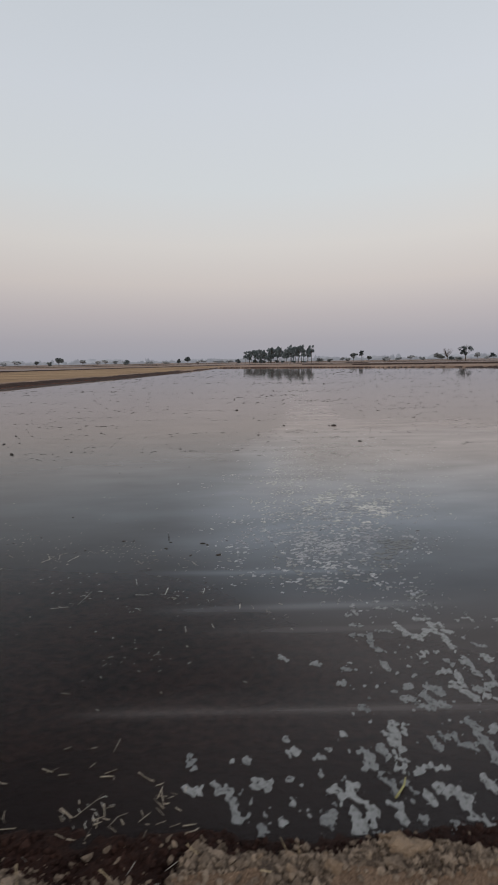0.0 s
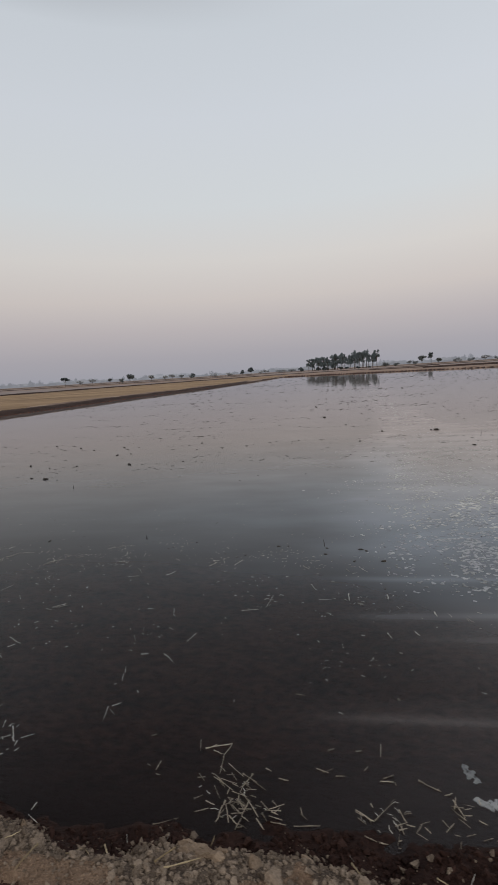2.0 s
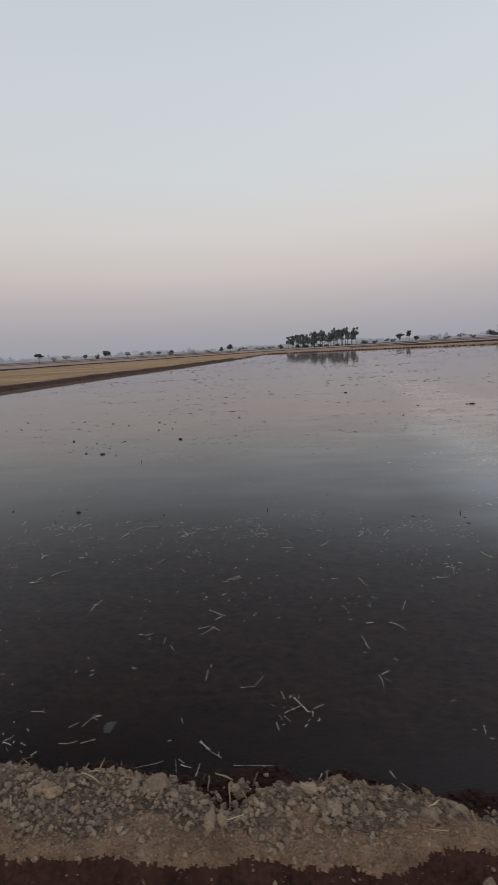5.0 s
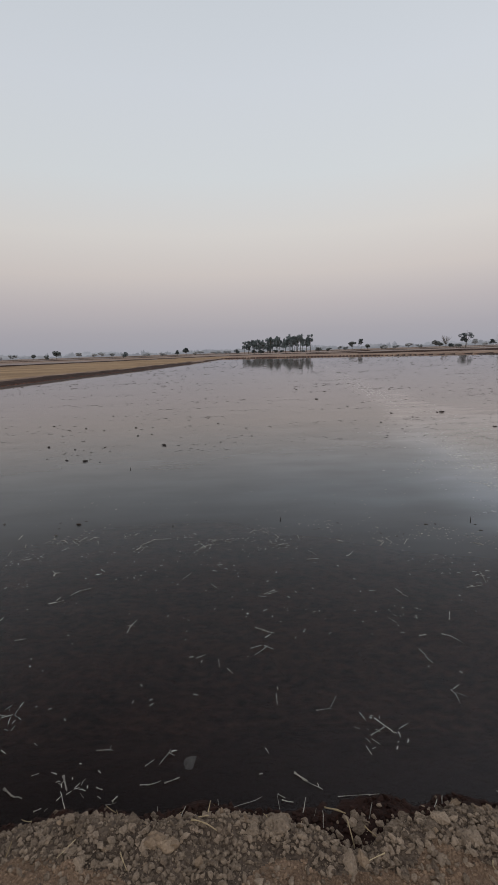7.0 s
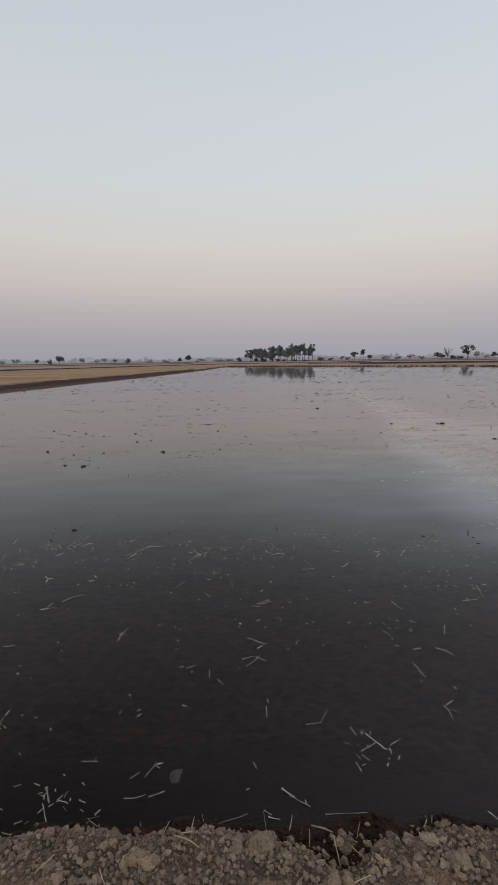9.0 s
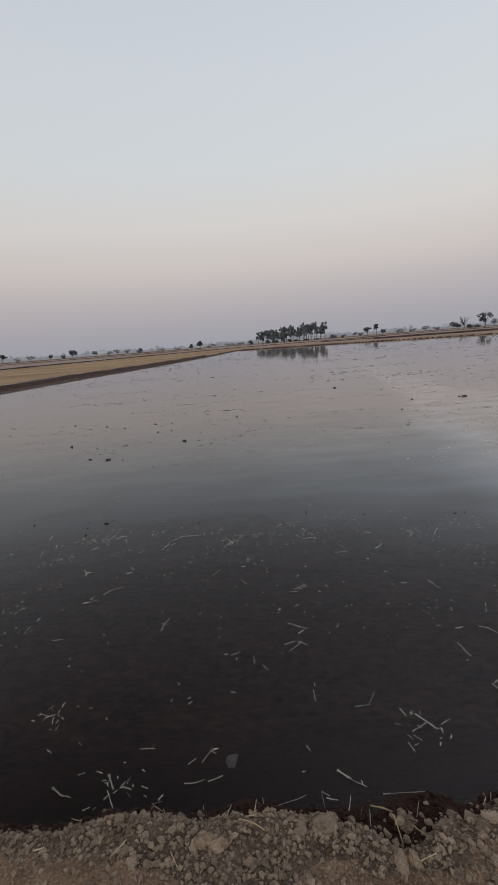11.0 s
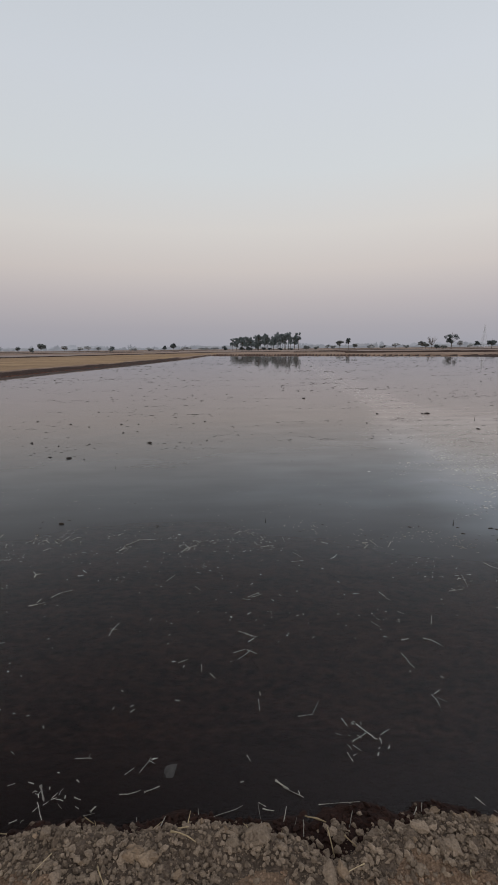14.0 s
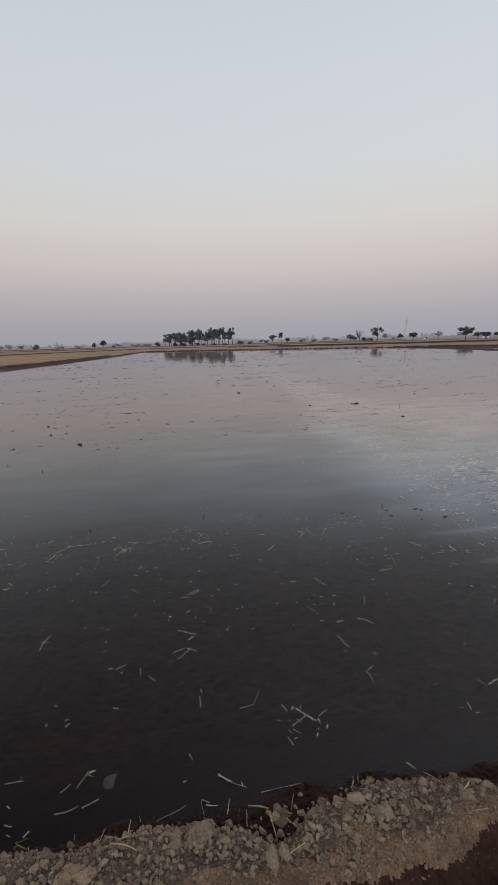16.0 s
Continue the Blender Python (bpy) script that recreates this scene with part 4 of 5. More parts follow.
def scum():
    cell = 0.007
    xs, ys = np.arange(-0.1, 4.2, cell), np.arange(1.25, 8.4, cell)
    x, y = np.meshgrid(xs, ys, indexing="ij")
    rows = ((1.3, 1.6, 1.3, 0.73), (2.0, 1.7, 1.0, 0.74), (2.5, 1.5, 0.7, 0.72), (2.9, 1.25, 0.55, 0.78), (3.2, 1.25, 0.7, 0.96), (3.65, 1.3, 0.9, 1.1), (3.95, 1.3, 0.8, 0.95), (4.6, 1.4, 0.9, 0.68), (5.6, 1.6, 1.1, 0.54), (8.4, 2.1, 1.0, 0.42))
    yy = [r[0] for r in rows]
    cx, hw, pk = (np.interp(y, yy, [r[i] for r in rows]) for i in (1, 2, 3))
    wob = 0.25 * smooth_noise(x, y, 1.3, 51)
    dens = pk * np.exp(-np.abs((x - cx + wob) / hw) ** 2.6)
    field = 0.5 * smooth_noise(x * 0.85, y * 1.05, 27, 52) + 0.5 * smooth_noise(x * 0.9, y, 52, 53) + 0.4 * smooth_noise(x, y, 95, 54) + 0.36 * smooth_noise(x, y, 3.4, 55)
    finer = 0.5 * smooth_noise(x * 0.7, y, 44, 58) + 0.6 * smooth_noise(x * 0.75, y, 78, 59) + 0.34 * smooth_noise(x, y, 5, 60)
    far = np.clip((y - 2.2) / 0.8, 0, 1)
    f = field * (1 - far) + finer * far - (0.92 - 0.86 * dens)
    f = np.where((y < 2.45) & (x < 0.7 + 0.75 * y), f - 0.34, f)
    edge = 0.3 * smooth_noise(x, y, 42, 56) + 0.34 * smooth_noise(x, y, 80, 57) + 0.3 * smooth_noise(x, y, 118, 62)
    for x0, y0, dx, dy, r in FLAKES_RIM + FLAKES_NEAR + FLAKES_SHOAL + FLAKES_MIDST + FLAKES_OUTER + FLAKES_DRIFT:
        f = np.maximum(f, (r * 0.64 - line_distance(x, 0.8 * y, x0, 0.8 * y0, x0 + dx + 0.001, 0.8 * (y0 + dy))) * 34 + edge)
    f[[0, -1], :], f[:, [0, -1]] = -1, -1
    verts, faces, where = [], [], {}

    def point(a, b):
        key = (a, b) if a < b else (b, a)
        if key not in where:
            fa, fb = f[a], f[b]
            t = fa / (fa - fb)
            where[key] = len(verts)
            verts.append((x[a] + t * (x[b] - x[a]), y[a] + t * (y[b] - y[a])))
        return where[key]

    def corner(a):
        if a not in where:
            where[a] = len(verts)
            verts.append((x[a], y[a]))
        return where[a]

    on = f > 0
    count = on[:-1, :-1].astype(int) + on[1:, :-1] + on[1:, 1:] + on[:-1, 1:]
    for i, j in np.argwhere(count > 0):
        i, j = int(i), int(j)
        ring = [(i, j), (i + 1, j), (i + 1, j + 1), (i, j + 1)]
        poly = []
        for a, b in zip(ring, ring[1:] + ring[:1]):
            if on[a]:
                poly.append(corner(a))
            if on[a] != on[b]:
                poly.append(point(a, b))
        if len(poly) > 2:
            faces.append(tuple(poly))
    root = list(range(len(verts)))

    def find(a):
        while root[a] != a:
            root[a] = root[root[a]]
            a = root[a]
        return a

    for poly in faces:
        for q in poly[1:]:
            root[find(q)] = find(poly[0])
    groups = {}
    for poly in faces:
        groups.setdefault(find(poly[0]), []).append(poly)

    def solid(polys):
        """A thin cake of the pieces, with a rim that dips under the water."""
        ids = sorted({q for p in polys for q in p})
        at = {q: n for n, q in enumerate(ids)}
        top = [(verts[q][0], verts[q][1], 0.0028 + 0.0018 * noise.noise(Vector((verts[q][0] * 30, verts[q][1] * 30, 0)))) for q in ids]
        low = [(verts[q][0], verts[q][1], -0.003) for q in ids]
        out = [tuple(at[q] for q in p) for p in polys]
        edges = {}
        for p in out:
            for a, b in zip(p, p[1:] + p[:1]):
                edges[(a, b)] = True
        n = len(ids)
        rim = [(a, a + n, b + n, b) for a, b in edges if (b, a) not in edges]
        return top + low, out + rim

    ranked = sorted(groups.values(), key=len, reverse=True)
    near = sorted((g for g in ranked if len(g) >= 16 and verts[g[0][0]][1] < 3.0), key=lambda g: verts[g[0][0]][1])[:170]
    chosen = {id(g) for g in near}
    for g in near:
        v, fs = solid(g)
        x0, y0 = v[0][0], v[0][1]
        ob = new("scum_flake", mesh_of("scum_flake", [(a - x0, b - y0, c) for a, b, c in v], fs, FOAM))
        ob.location = (x0, y0, 0)
        tagged(ob, "grey ragged flake of scum floating on dark water", "scum", "scum flakes on the water")
    rest, outer, pale = Soup(), Soup(), Soup()
    for g in ranked:
        if id(g) not in chosen:
            away = verts[g[0][0]][1] + 0.5 * math.sin(len(g) * 12.9 + g[0][0])
            (pale if away > 4.4 else outer if away > 3.0 else rest).add(*solid(g))
    tagged(new("scum_specks", rest.mesh("scum_specks", FOAM)), "fine grey specks of scum drifting on the water", "scum", kind="stuff")
    tagged(new("froth_flecks", outer.mesh("froth_flecks", FROTH)), "pale flecks of froth packed together on the water", "froth", kind="stuff")
    tagged(new("froth_specks", pale.mesh("froth_specks", PALEFROTH)), "small pale specks of dry froth on the water", "froth", kind="stuff")


scum()


def slick():
    """The thin trail of fine froth that drifts far out over the field."""
    rng = random.Random(61)
    soup = Soup()
    for _ in range(2200):
        y = 4.2 * (50 / 4.2) ** (rng.random() ** 1.1)
        cx, hw = float(trail(y, 1)), float(trail(y, 2))
        x = cx + rng.gauss(0.1, 0.6) * hw
        s = rng.uniform(0.005, 0.016) * (1 + y / 22)
        k = rng.randint(5, 7)
        tilt = rng.uniform(0, 6.3)
        ring = [(x + s * rng.uniform(0.5, 1.2) * math.cos(tilt + 6.283 * i / k), y + 0.8 * s * rng.uniform(0.5, 1.2) * math.sin(tilt + 6.283 * i / k), 0.0012) for i in range(k)]
        soup.add(ring + [(x, y, 0.0025)], [(i, (i + 1) % k, k) for i in range(k)])
    tagged(new("froth_trail", soup.mesh("froth_trail", PALEFROTH)), "thin pale trail of froth drifting out over the water", "froth", kind="stuff")


slick()


# ---- straw ----
def straw_mesh(rng, mat, bent=0.12, thick=0.0018, sheath=0.0):
    """One broken rice stalk a metre long before scaling, lying along x, with a swollen node."""
    n = 6
    pts, rad, y, z = [], [], 0.0, 0.0
    kink, at = rng.uniform(-1, 1) * bent * 2, rng.randint(2, 4)
    for i in range(n):
        pts.append((i / (n - 1) - 0.5, y, z))
        y += rng.uniform(-0.5, 0.5) * bent * 0.5 + (kink * 0.3 if i >= at else 0)
        z += rng.uniform(-0.2, 0.2) * bent * 0.3
        rad.append(thick / 0.1 * rng.uniform(0.75, 1.1) * (1 - 0.35 * i / n))
    rad[at] *= 1.5
    rad[0] *= rng.choice((1.0, 1.9))
    stalk = Soup()
    stalk.add(*tube(pts, rad, 6))
    if rng.random() < sheath:
        x, y, z = pts[at]
        way = rng.choice((-1, 1))
        dx, dy = rng.uniform(0.08, 0.3) * rng.choice((-1, 1, 1)), rng.uniform(0.1, 0.25) * way
        stalk.add(*tube([(x, y, z), (x + dx * 0.5, y + dy * 0.7, z + 0.03), (x + dx, y + dy, z + 0.01)], [rad[at] * 0.7, rad[at] * 0.6, rad[at] * 0.35], 5))
    return stalk.mesh("straw", mat, smooth=True)


rngs = random.Random(8)
WET_STRAWS = [straw_mesh(rngs, STRAW, rngs.choice((0.06, 0.12, 0.22)), sheath=0.5) for _ in range(24)]
HEAP_STRAWS = [straw_mesh(rngs, HEAPSTRAW, rngs.choice((0.05, 0.12, 0.25)), 0.0021, 0.5) for _ in range(16)]
DRY_STRAWS = [straw_mesh(rngs, DRYSTRAW, rngs.choice((0.03, 0.1))) for _ in range(6)]
SHORT_STRAWS = [straw_mesh(rngs, STRAW, 0.03) for _ in range(8)]
SHORT_HEAP = [straw_mesh(rngs, HEAPSTRAW, 0.03, 0.0021) for _ in range(8)]
FLOAT = "pale broken rice straw floating on the water"


def straw(x, y, z, length, angle, rise=0.0, meshes=WET_STRAWS, label=FLOAT, group="straws on the water", fat=1.0):
    if length < 0.07:
        meshes = {id(WET_STRAWS): SHORT_STRAWS, id(HEAP_STRAWS): SHORT_HEAP}.get(id(meshes), meshes)
    ob = new("straw", rngs.choice(meshes))
    ob.matrix_basis = Matrix.Translation((x, y, z)) @ Euler((rngs.uniform(0, 6.3), radians(-rise), radians(angle)), "XYZ").to_matrix().to_4x4() @ Matrix.Diagonal((length, 0.084 * fat, 0.084 * fat, 1))
    return tagged(ob, label, "straw", group)


def scatter(rows, meshes, label, group):
    """Single stalks: place, length, heading and thickness."""
    for x, y, length, angle, fat in rows:
        bed = float(bund_height(x, y)[0])
        straw(x, y, max(0.0, bed) + 0.004, length, angle, 0 if length < 0.06 else rngs.uniform(-2, 4), meshes, label, group, fat)


# close to the bank
scatter((
    (-3.15, 1.37, 0.138, -36, 2), (-2.98, 1.42, 0.066, -60, 2.2), (-2.96, 1.35, 0.087, -57, 1), (-2.98, 1.36, 0.021, 53, 0.9), (-2.95, 1.38, 0.019, 35, 0.7), (-2.87, 1.56, 0.07, 0, 1), (-2.67, 1.49, 0.041, 39, 0.7), (-2.61, 1.51, 0.07, 53, 1.4),
    (-2.58, 1.54, 0.025, 18, 1.5), (-2.65, 1.4, 0.081, 1, 1), (-2.57, 1.41, 0.059, 17, 1.2), (-2.84, 1.39, 0.029, -27, 1), (-2.77, 1.35, 0.024, 52, 1.5), (-2.78, 1.33, 0.04, 6, 0.6), (-3.04, 1.32, 0.026, 18, 1.1), (-2.08, 1.4, 0.059, -42, 1.7),
    (-2.04, 1.37, 0.084, -34, 1), (-2.16, 1.33, 0.031, -36, 0.9),
), WET_STRAWS, FLOAT, "straws on the water")
scatter((
    (-2.14, 1.31, 0.042, -19, 1), (-2.3, 1.31, 0.145, 16, 0.6), (-1.88, 1.32, 0.152, 0, 0.5), (-3.11, 1.46, 0.026, 16, 0.8), (-2.86, 1.46, 0.016, -40, 0.9), (-2.23, 1.42, 0.013, 0, 1.1), (-2.2, 1.52, 0.029, -63, 0.6), (-1.77, 1.67, 0.044, -72, 0.7),
    (-1.69, 1.62, 0.1, -54, 1.1), (-1.73, 1.59, 0.083, -153, 1.2), (-1.75, 1.54, 0.038, -47, 0.7), (-1.81, 1.61, 0.029, -34, 0.6), (-1.79, 1.5, 0.044, -74, 0.7), (-1.64, 1.57, 0.024, -81, 1), (-1.61, 1.61, 0.057, 29, 0.6), (-1.93, 1.72, 0.074, 5, 0.7),
    (-1.88, 1.76, 0.069, 57, 0.9), (-2.14, 1.79, 0.066, -91, 0.9),
), WET_STRAWS, FLOAT, "straws on the water")
scatter((
    (-1.31, 1.76, 0.085, -82, 0.8), (-1.28, 1.82, 0.044, 33, 0.8), (-1.28, 1.77, 0.043, -39, 0.5), (-3.37, 1.76, 0.046, 22, 1), (-3.39, 1.81, 0.03, 50, 0.9), (-3.42, 1.77, 0.029, 12, 0.7), (-3.31, 1.69, 0.031, 83, 0.8), (-3.35, 1.74, 0.022, 100, 1),
    (-2.73, 1.82, 0.017, 36, 1.6), (-2.72, 1.79, 0.021, 39, 0.9), (-3.29, 1.57, 0.037, -34, 0.8), (-3.17, 1.6, 0.025, -34, 0.7),
), WET_STRAWS, FLOAT, "straws on the water")
# a few steps out
scatter((
    (-2.57, 2.11, 0.022, 13, 1), (-2.52, 2.11, 0.057, 27, 0.8), (-2.42, 2.05, 0.063, -85, 0.9), (-2.36, 1.99, 0.051, -53, 0.7), (-2.22, 2.17, 0.065, 16, 1), (-2.19, 2.14, 0.1, 39, 1), (-2.15, 2.16, 0.063, -37, 1), (-2.19, 2.33, 0.068, -29, 1.6),
    (-2.15, 2.3, 0.076, -34, 0.8), (-2.15, 2.26, 0.041, 37, 1), (-2.52, 1.84, 0.024, -17, 0.9), (-3.55, 2.7, 0.054, 14, 2.2), (-3.53, 2.75, 0.044, 73, 1.5), (-3.5, 2.72, 0.036, 23, 0.8), (-3.44, 2.82, 0.077, 50, 1), (-3.38, 2.86, 0.064, 20, 1.5),
    (-3.69, 3.11, 0.071, 79, 1.8), (-3.36, 3.07, 0.043, -1, 1.6),
), WET_STRAWS, FLOAT, "straws on the water")
scatter((
    (-3.35, 3.13, 0.058, -52, 1), (-2.96, 2.41, 0.121, 78, 0.7), (-2.96, 2.41, 0.046, -15, 0.8), (-3.58, 2.32, 0.063, 9, 1), (-2.69, 2.98, 0.09, 46, 1.1), (-2.16, 2.68, 0.057, -15, 1.1), (-2.11, 2.73, 0.091, 32, 1.1), (-2.09, 2.72, 0.084, 24, 0.9),
    (-2.15, 2.52, 0.031, 36, 1), (-2.49, 2.84, 0.068, -51, 0.8), (-1.72, 3.3, 0.1, -45, 1), (-1.74, 3.19, 0.096, 4, 0.9), (-1.44, 3.24, 0.082, 34, 1.1), (-1.46, 3.5, 0.06, -36, 1.1), (-1.42, 2.7, 0.044, -1, 1), (-1.4, 2.36, 0.064, -60, 0.6),
    (-1.25, 2.68, 0.071, -73, 0.9), (-1.23, 2.62, 0.041, -53, 1.2),
), WET_STRAWS, FLOAT, "straws on the water")
scatter((
    (-1.05, 2.38, 0.09, -114, 0.6), (-1.28, 2.21, 0.042, 5, 1.6), (-1.13, 2.18, 0.112, -43, 1), (-1.34, 2.07, 0.054, -74, 0.9), (-1.33, 2.01, 0.056, -76, 0.8),
), WET_STRAWS, FLOAT, "straws on the water")
# along the drift line
scatter((
    (-3.16, 3.49, 0.054, 52, 2), (-3.1, 3.61, 0.108, 39, 1.6), (-2.99, 3.67, 0.164, -6, 1.1), (-3.13, 3.52, 0.093, -60, 1), (-2.63, 3.47, 0.123, 61, 1.2), (-2.59, 3.5, 0.116, 40, 1.2), (-2.61, 3.5, 0.084, 112, 1.2), (-2.55, 3.61, 0.091, -41, 1),
    (-2.41, 3.56, 0.055, -26, 1.1), (-2.36, 3.6, 0.077, 36, 1.2), (-2.19, 3.78, 0.081, 50, 1), (-2.11, 3.81, 0.073, 43, 1), (-2.06, 3.71, 0.067, -71, 1.2), (-1.98, 3.64, 0.089, -72, 1.2), (-1.96, 3.47, 0.098, 11, 0.9), (-1.8, 3.6, 0.082, -87, 1.2),
    (-1.13, 3.41, 0.082, 50, 1.4), (-1.04, 3.44, 0.148, -72, 1.1),
), WET_STRAWS, FLOAT, "straws on the water")
scatter((
    (-1.12, 3.48, 0.051, -1, 1), (-0.36, 3.34, 0.09, -55, 1.3), (-3.79, 3.53, 0.049, 43, 1.6), (-3.73, 3.69, 0.175, -46, 1.3), (-3.84, 3.69, 0.093, -54, 1.2), (-3.7, 3.74, 0.107, 68, 1), (-3.6, 3.75, 0.086, 35, 1.3), (-3.54, 3.64, 0.086, -75, 1),
    (-4.16, 3.64, 0.085, 101, 1.6), (-4.23, 3.51, 0.111, 95, 1), (-4.3, 3.83, 0.091, 95, 1), (-4, 3.7, 0.062, 50, 1), (-0.23, 2.84, 0.089, -1, 0.8), (-0.61, 2.82, 0.164, 76, 0.9), (-0.73, 2.7, 0.116, 10, 0.9), (-0.07, 2.88, 0.098, -92, 1.8),
    (-0, 2.79, 0.044, -21, 2), (-0.03, 2.43, 0.019, -18, 1.6),
), WET_STRAWS, FLOAT, "straws on the water")
scatter((
    (0.12, 2.43, 0.061, -78, 1.5), (0.19, 2.88, 0.082, -89, 1.4), (0.07, 3.31, 0.103, -70, 1.2), (-0.92, 3.44, 0.108, 57, 1), (0.44, 2.67, 0.057, -89, 2.2), (0.28, 2.46, 0.046, -68, 1.5), (0.15, 2.27, 0.019, -58, 2), (-0.04, 3.29, 0.048, -63, 1.4),
    (-0.31, 3.01, 0.121, -75, 1),
), WET_STRAWS, FLOAT, "straws on the water")
HEAP, HEAPS = "tangled pale rice straw at the water's edge", "straw heap at the water's edge"
scatter((
    (-0.73, 1.61, 0.115, 16, 1.3), (-0.69, 1.59, 0.074, -112, 1), (-0.7, 1.52, 0.077, -91, 1), (-0.64, 1.5, 0.091, -40, 0.9), (-0.7, 1.46, 0.079, -32, 1.2), (-0.68, 1.44, 0.102, -32, 1), (-0.66, 1.45, 0.067, -17, 0.8), (-0.58, 1.47, 0.072, -31, 1),
    (-0.54, 1.44, 0.069, -37, 1.1), (-0.59, 1.45, 0.085, -116, 1), (-0.61, 1.4, 0.065, -20, 0.8), (-0.6, 1.36, 0.057, -50, 1.3), (-0.67, 1.33, 0.087, -103, 1.2), (-0.65, 1.36, 0.047, 25, 0.8), (-0.62, 1.3, 0.047, -46, 1.1), (-0.6, 1.29, 0.044, -113, 1),
    (-0.59, 1.28, 0.027, 15, 0.8), (-0.51, 1.36, 0.049, -43, 1),
), HEAP_STRAWS, HEAP, HEAPS)
scatter((
    (-0.47, 1.36, 0.062, 19, 0.9), (-0.47, 1.32, 0.049, -13, 0.9), (-0.46, 1.3, 0.054, -7, 1), (-0.51, 1.32, 0.033, -52, 1.2), (-0.86, 1.28, 0.09, 17, 1.1), (-0.74, 1.33, 0.051, 20, 1), (-0.77, 1.46, 0.041, -49, 1), (-0.77, 1.46, 0.032, 7, 1),
    (-0.73, 1.58, 0.038, -22, 1.3), (-0.75, 1.61, 0.024, 33, 1), (-0.81, 1.61, 0.062, -80, 0.8), (-0.36, 1.3, 0.09, 6, 0.8), (-0.16, 1.35, 0.07, -35, 1.4), (-0.09, 1.37, 0.099, 43, 0.8), (-0.03, 1.36, 0.046, -70, 1.1), (-0.04, 1.33, 0.045, 21, 1),
    (-0.04, 1.31, 0.026, -83, 1.1), (-0.06, 1.49, 0.051, 4, 1.3),
), HEAP_STRAWS, HEAP, HEAPS)
scatter((
    (-0.03, 1.48, 0.013, -86, 1), (-0.05, 1.51, 0.047, 24, 1.2), (-0.06, 1.63, 0.061, -99, 0.9), (-0.3, 1.52, 0.05, -19, 1), (-0.28, 1.52, 0.046, 23, 0.8), (-0.23, 1.5, 0.038, 2, 1), (-0.45, 1.47, 0.039, -18, 1.2), (-0.38, 1.35, 0.03, -76, 0.7),
    (-0.37, 1.33, 0.032, -41, 0.7), (-0.15, 1.27, 0.04, -21, 1), (-0.11, 1.26, 0.029, -10, 1), (-0.13, 1.54, 0.024, 52, 1), (-0.15, 1.62, 0.026, 9, 1), (-0.26, 1.62, 0.028, 21, 1.2), (-0.13, 1.39, 0.015, -67, 1), (-0.39, 1.93, 0.047, -9, 0.8),
    (0.07, 1.92, 0.013, -63, 1.5), (-1.03, 1.65, 0.026, 23, 1.3),
), HEAP_STRAWS, HEAP, HEAPS)
scatter((
    (-1, 1.5, 0.019, -25, 1), (-0.96, 1.5, 0.042, -101, 0.9), (-0.95, 1.46, 0.018, -22, 1), (-2.13, 1.86, 0.025, 101, 1.2), (0.09, 1.48, 0.081, -37, 1.2), (0.15, 1.45, 0.031, 15, 1), (0.17, 1.4, 0.067, -72, 1), (0.04, 1.34, 0.035, 22, 0.8),
    (0.12, 1.33, 0.048, 42, 1), (0.11, 1.34, 0.03, -60, 0.7), (0.17, 1.37, 0.032, -41, 1), (0.23, 1.3, 0.035, 18, 0.8), (0.28, 1.3, 0.047, 7, 1), (0.29, 1.27, 0.042, 15, 1), (0.18, 1.31, 0.033, 18, 0.8),
), HEAP_STRAWS, HEAP, HEAPS)
for x, y, length, angle, rise in ((-2.087, 1.27, 0.06, 62, 40), (-2.031, 1.2, 0.07, 80, 45), (-1.867, 1.222, 0.06, 60, 35), (-2.51, 1.252, 0.05, 58, 35), (-1.372, 1.293, 0.05, -78, 25), (-1.61, 1.244, 0.05, 70, 50), (-1.639, 1.24, 0.04, 45, 35)):
    straw(x, y, max(0.0, float(bund_height(x, y)[0])) + 0.012, length, angle, rise, label="thin pale stalk sticking up from the wet mud", group="stalks at the water's edge", fat=1.1)
straw(-1.982, 1.251, 0.03, 0.075, -22, 5, DRY_STRAWS, "thick pale straw lying on wet mud", "straws on the earth bank", fat=2.0)


def straw_heap(cx, cy, sx, sy, count, lo, hi, lift):
    for _ in range(count):
        straw(rngs.gauss(cx, sx), rngs.gauss(cy, sy), rngs.uniform(0.001, lift), rngs.uniform(lo, hi), rngs.choice((rngs.gauss(-38, 16), rngs.gauss(-38, 16), rngs.uniform(0, 180))), rngs.uniform(-12, 22), HEAP_STRAWS, label="tangled pale rice straw at the water's edge", group="straw heap at the water's edge", fat=rngs.uniform(0.6, 1.2))


straw_heap(-0.62, 1.44, 0.06, 0.05, 16, 0.02, 0.06, 0.025)
straw_heap(-0.58, 1.34, 0.06, 0.03, 26, 0.02, 0.06, 0.03)
straw_heap(-0.03, 1.3, 0.12, 0.04, 16, 0.012, 0.04, 0.012)
straw_heap(0.2, 1.4, 0.03, 0.04, 9, 0.015, 0.05, 0.015)
for _ in range(16):
    x = rngs.uniform(-3.6, 1.5)
    y = float(along(DRYEDGE, x)) + rngs.uniform(0.0, 0.1)
    z = max(0.0, float(bund_height(x, y)[0]))
    straw(x, y, z + 0.012, rngs.uniform(0.025, 0.06), rngs.uniform(0, 360), rngs.uniform(15, 65), label="thin pale stalk sticking up from the wet mud", group="stalks at the water's edge", fat=rngs.uniform(0.5, 0.8))


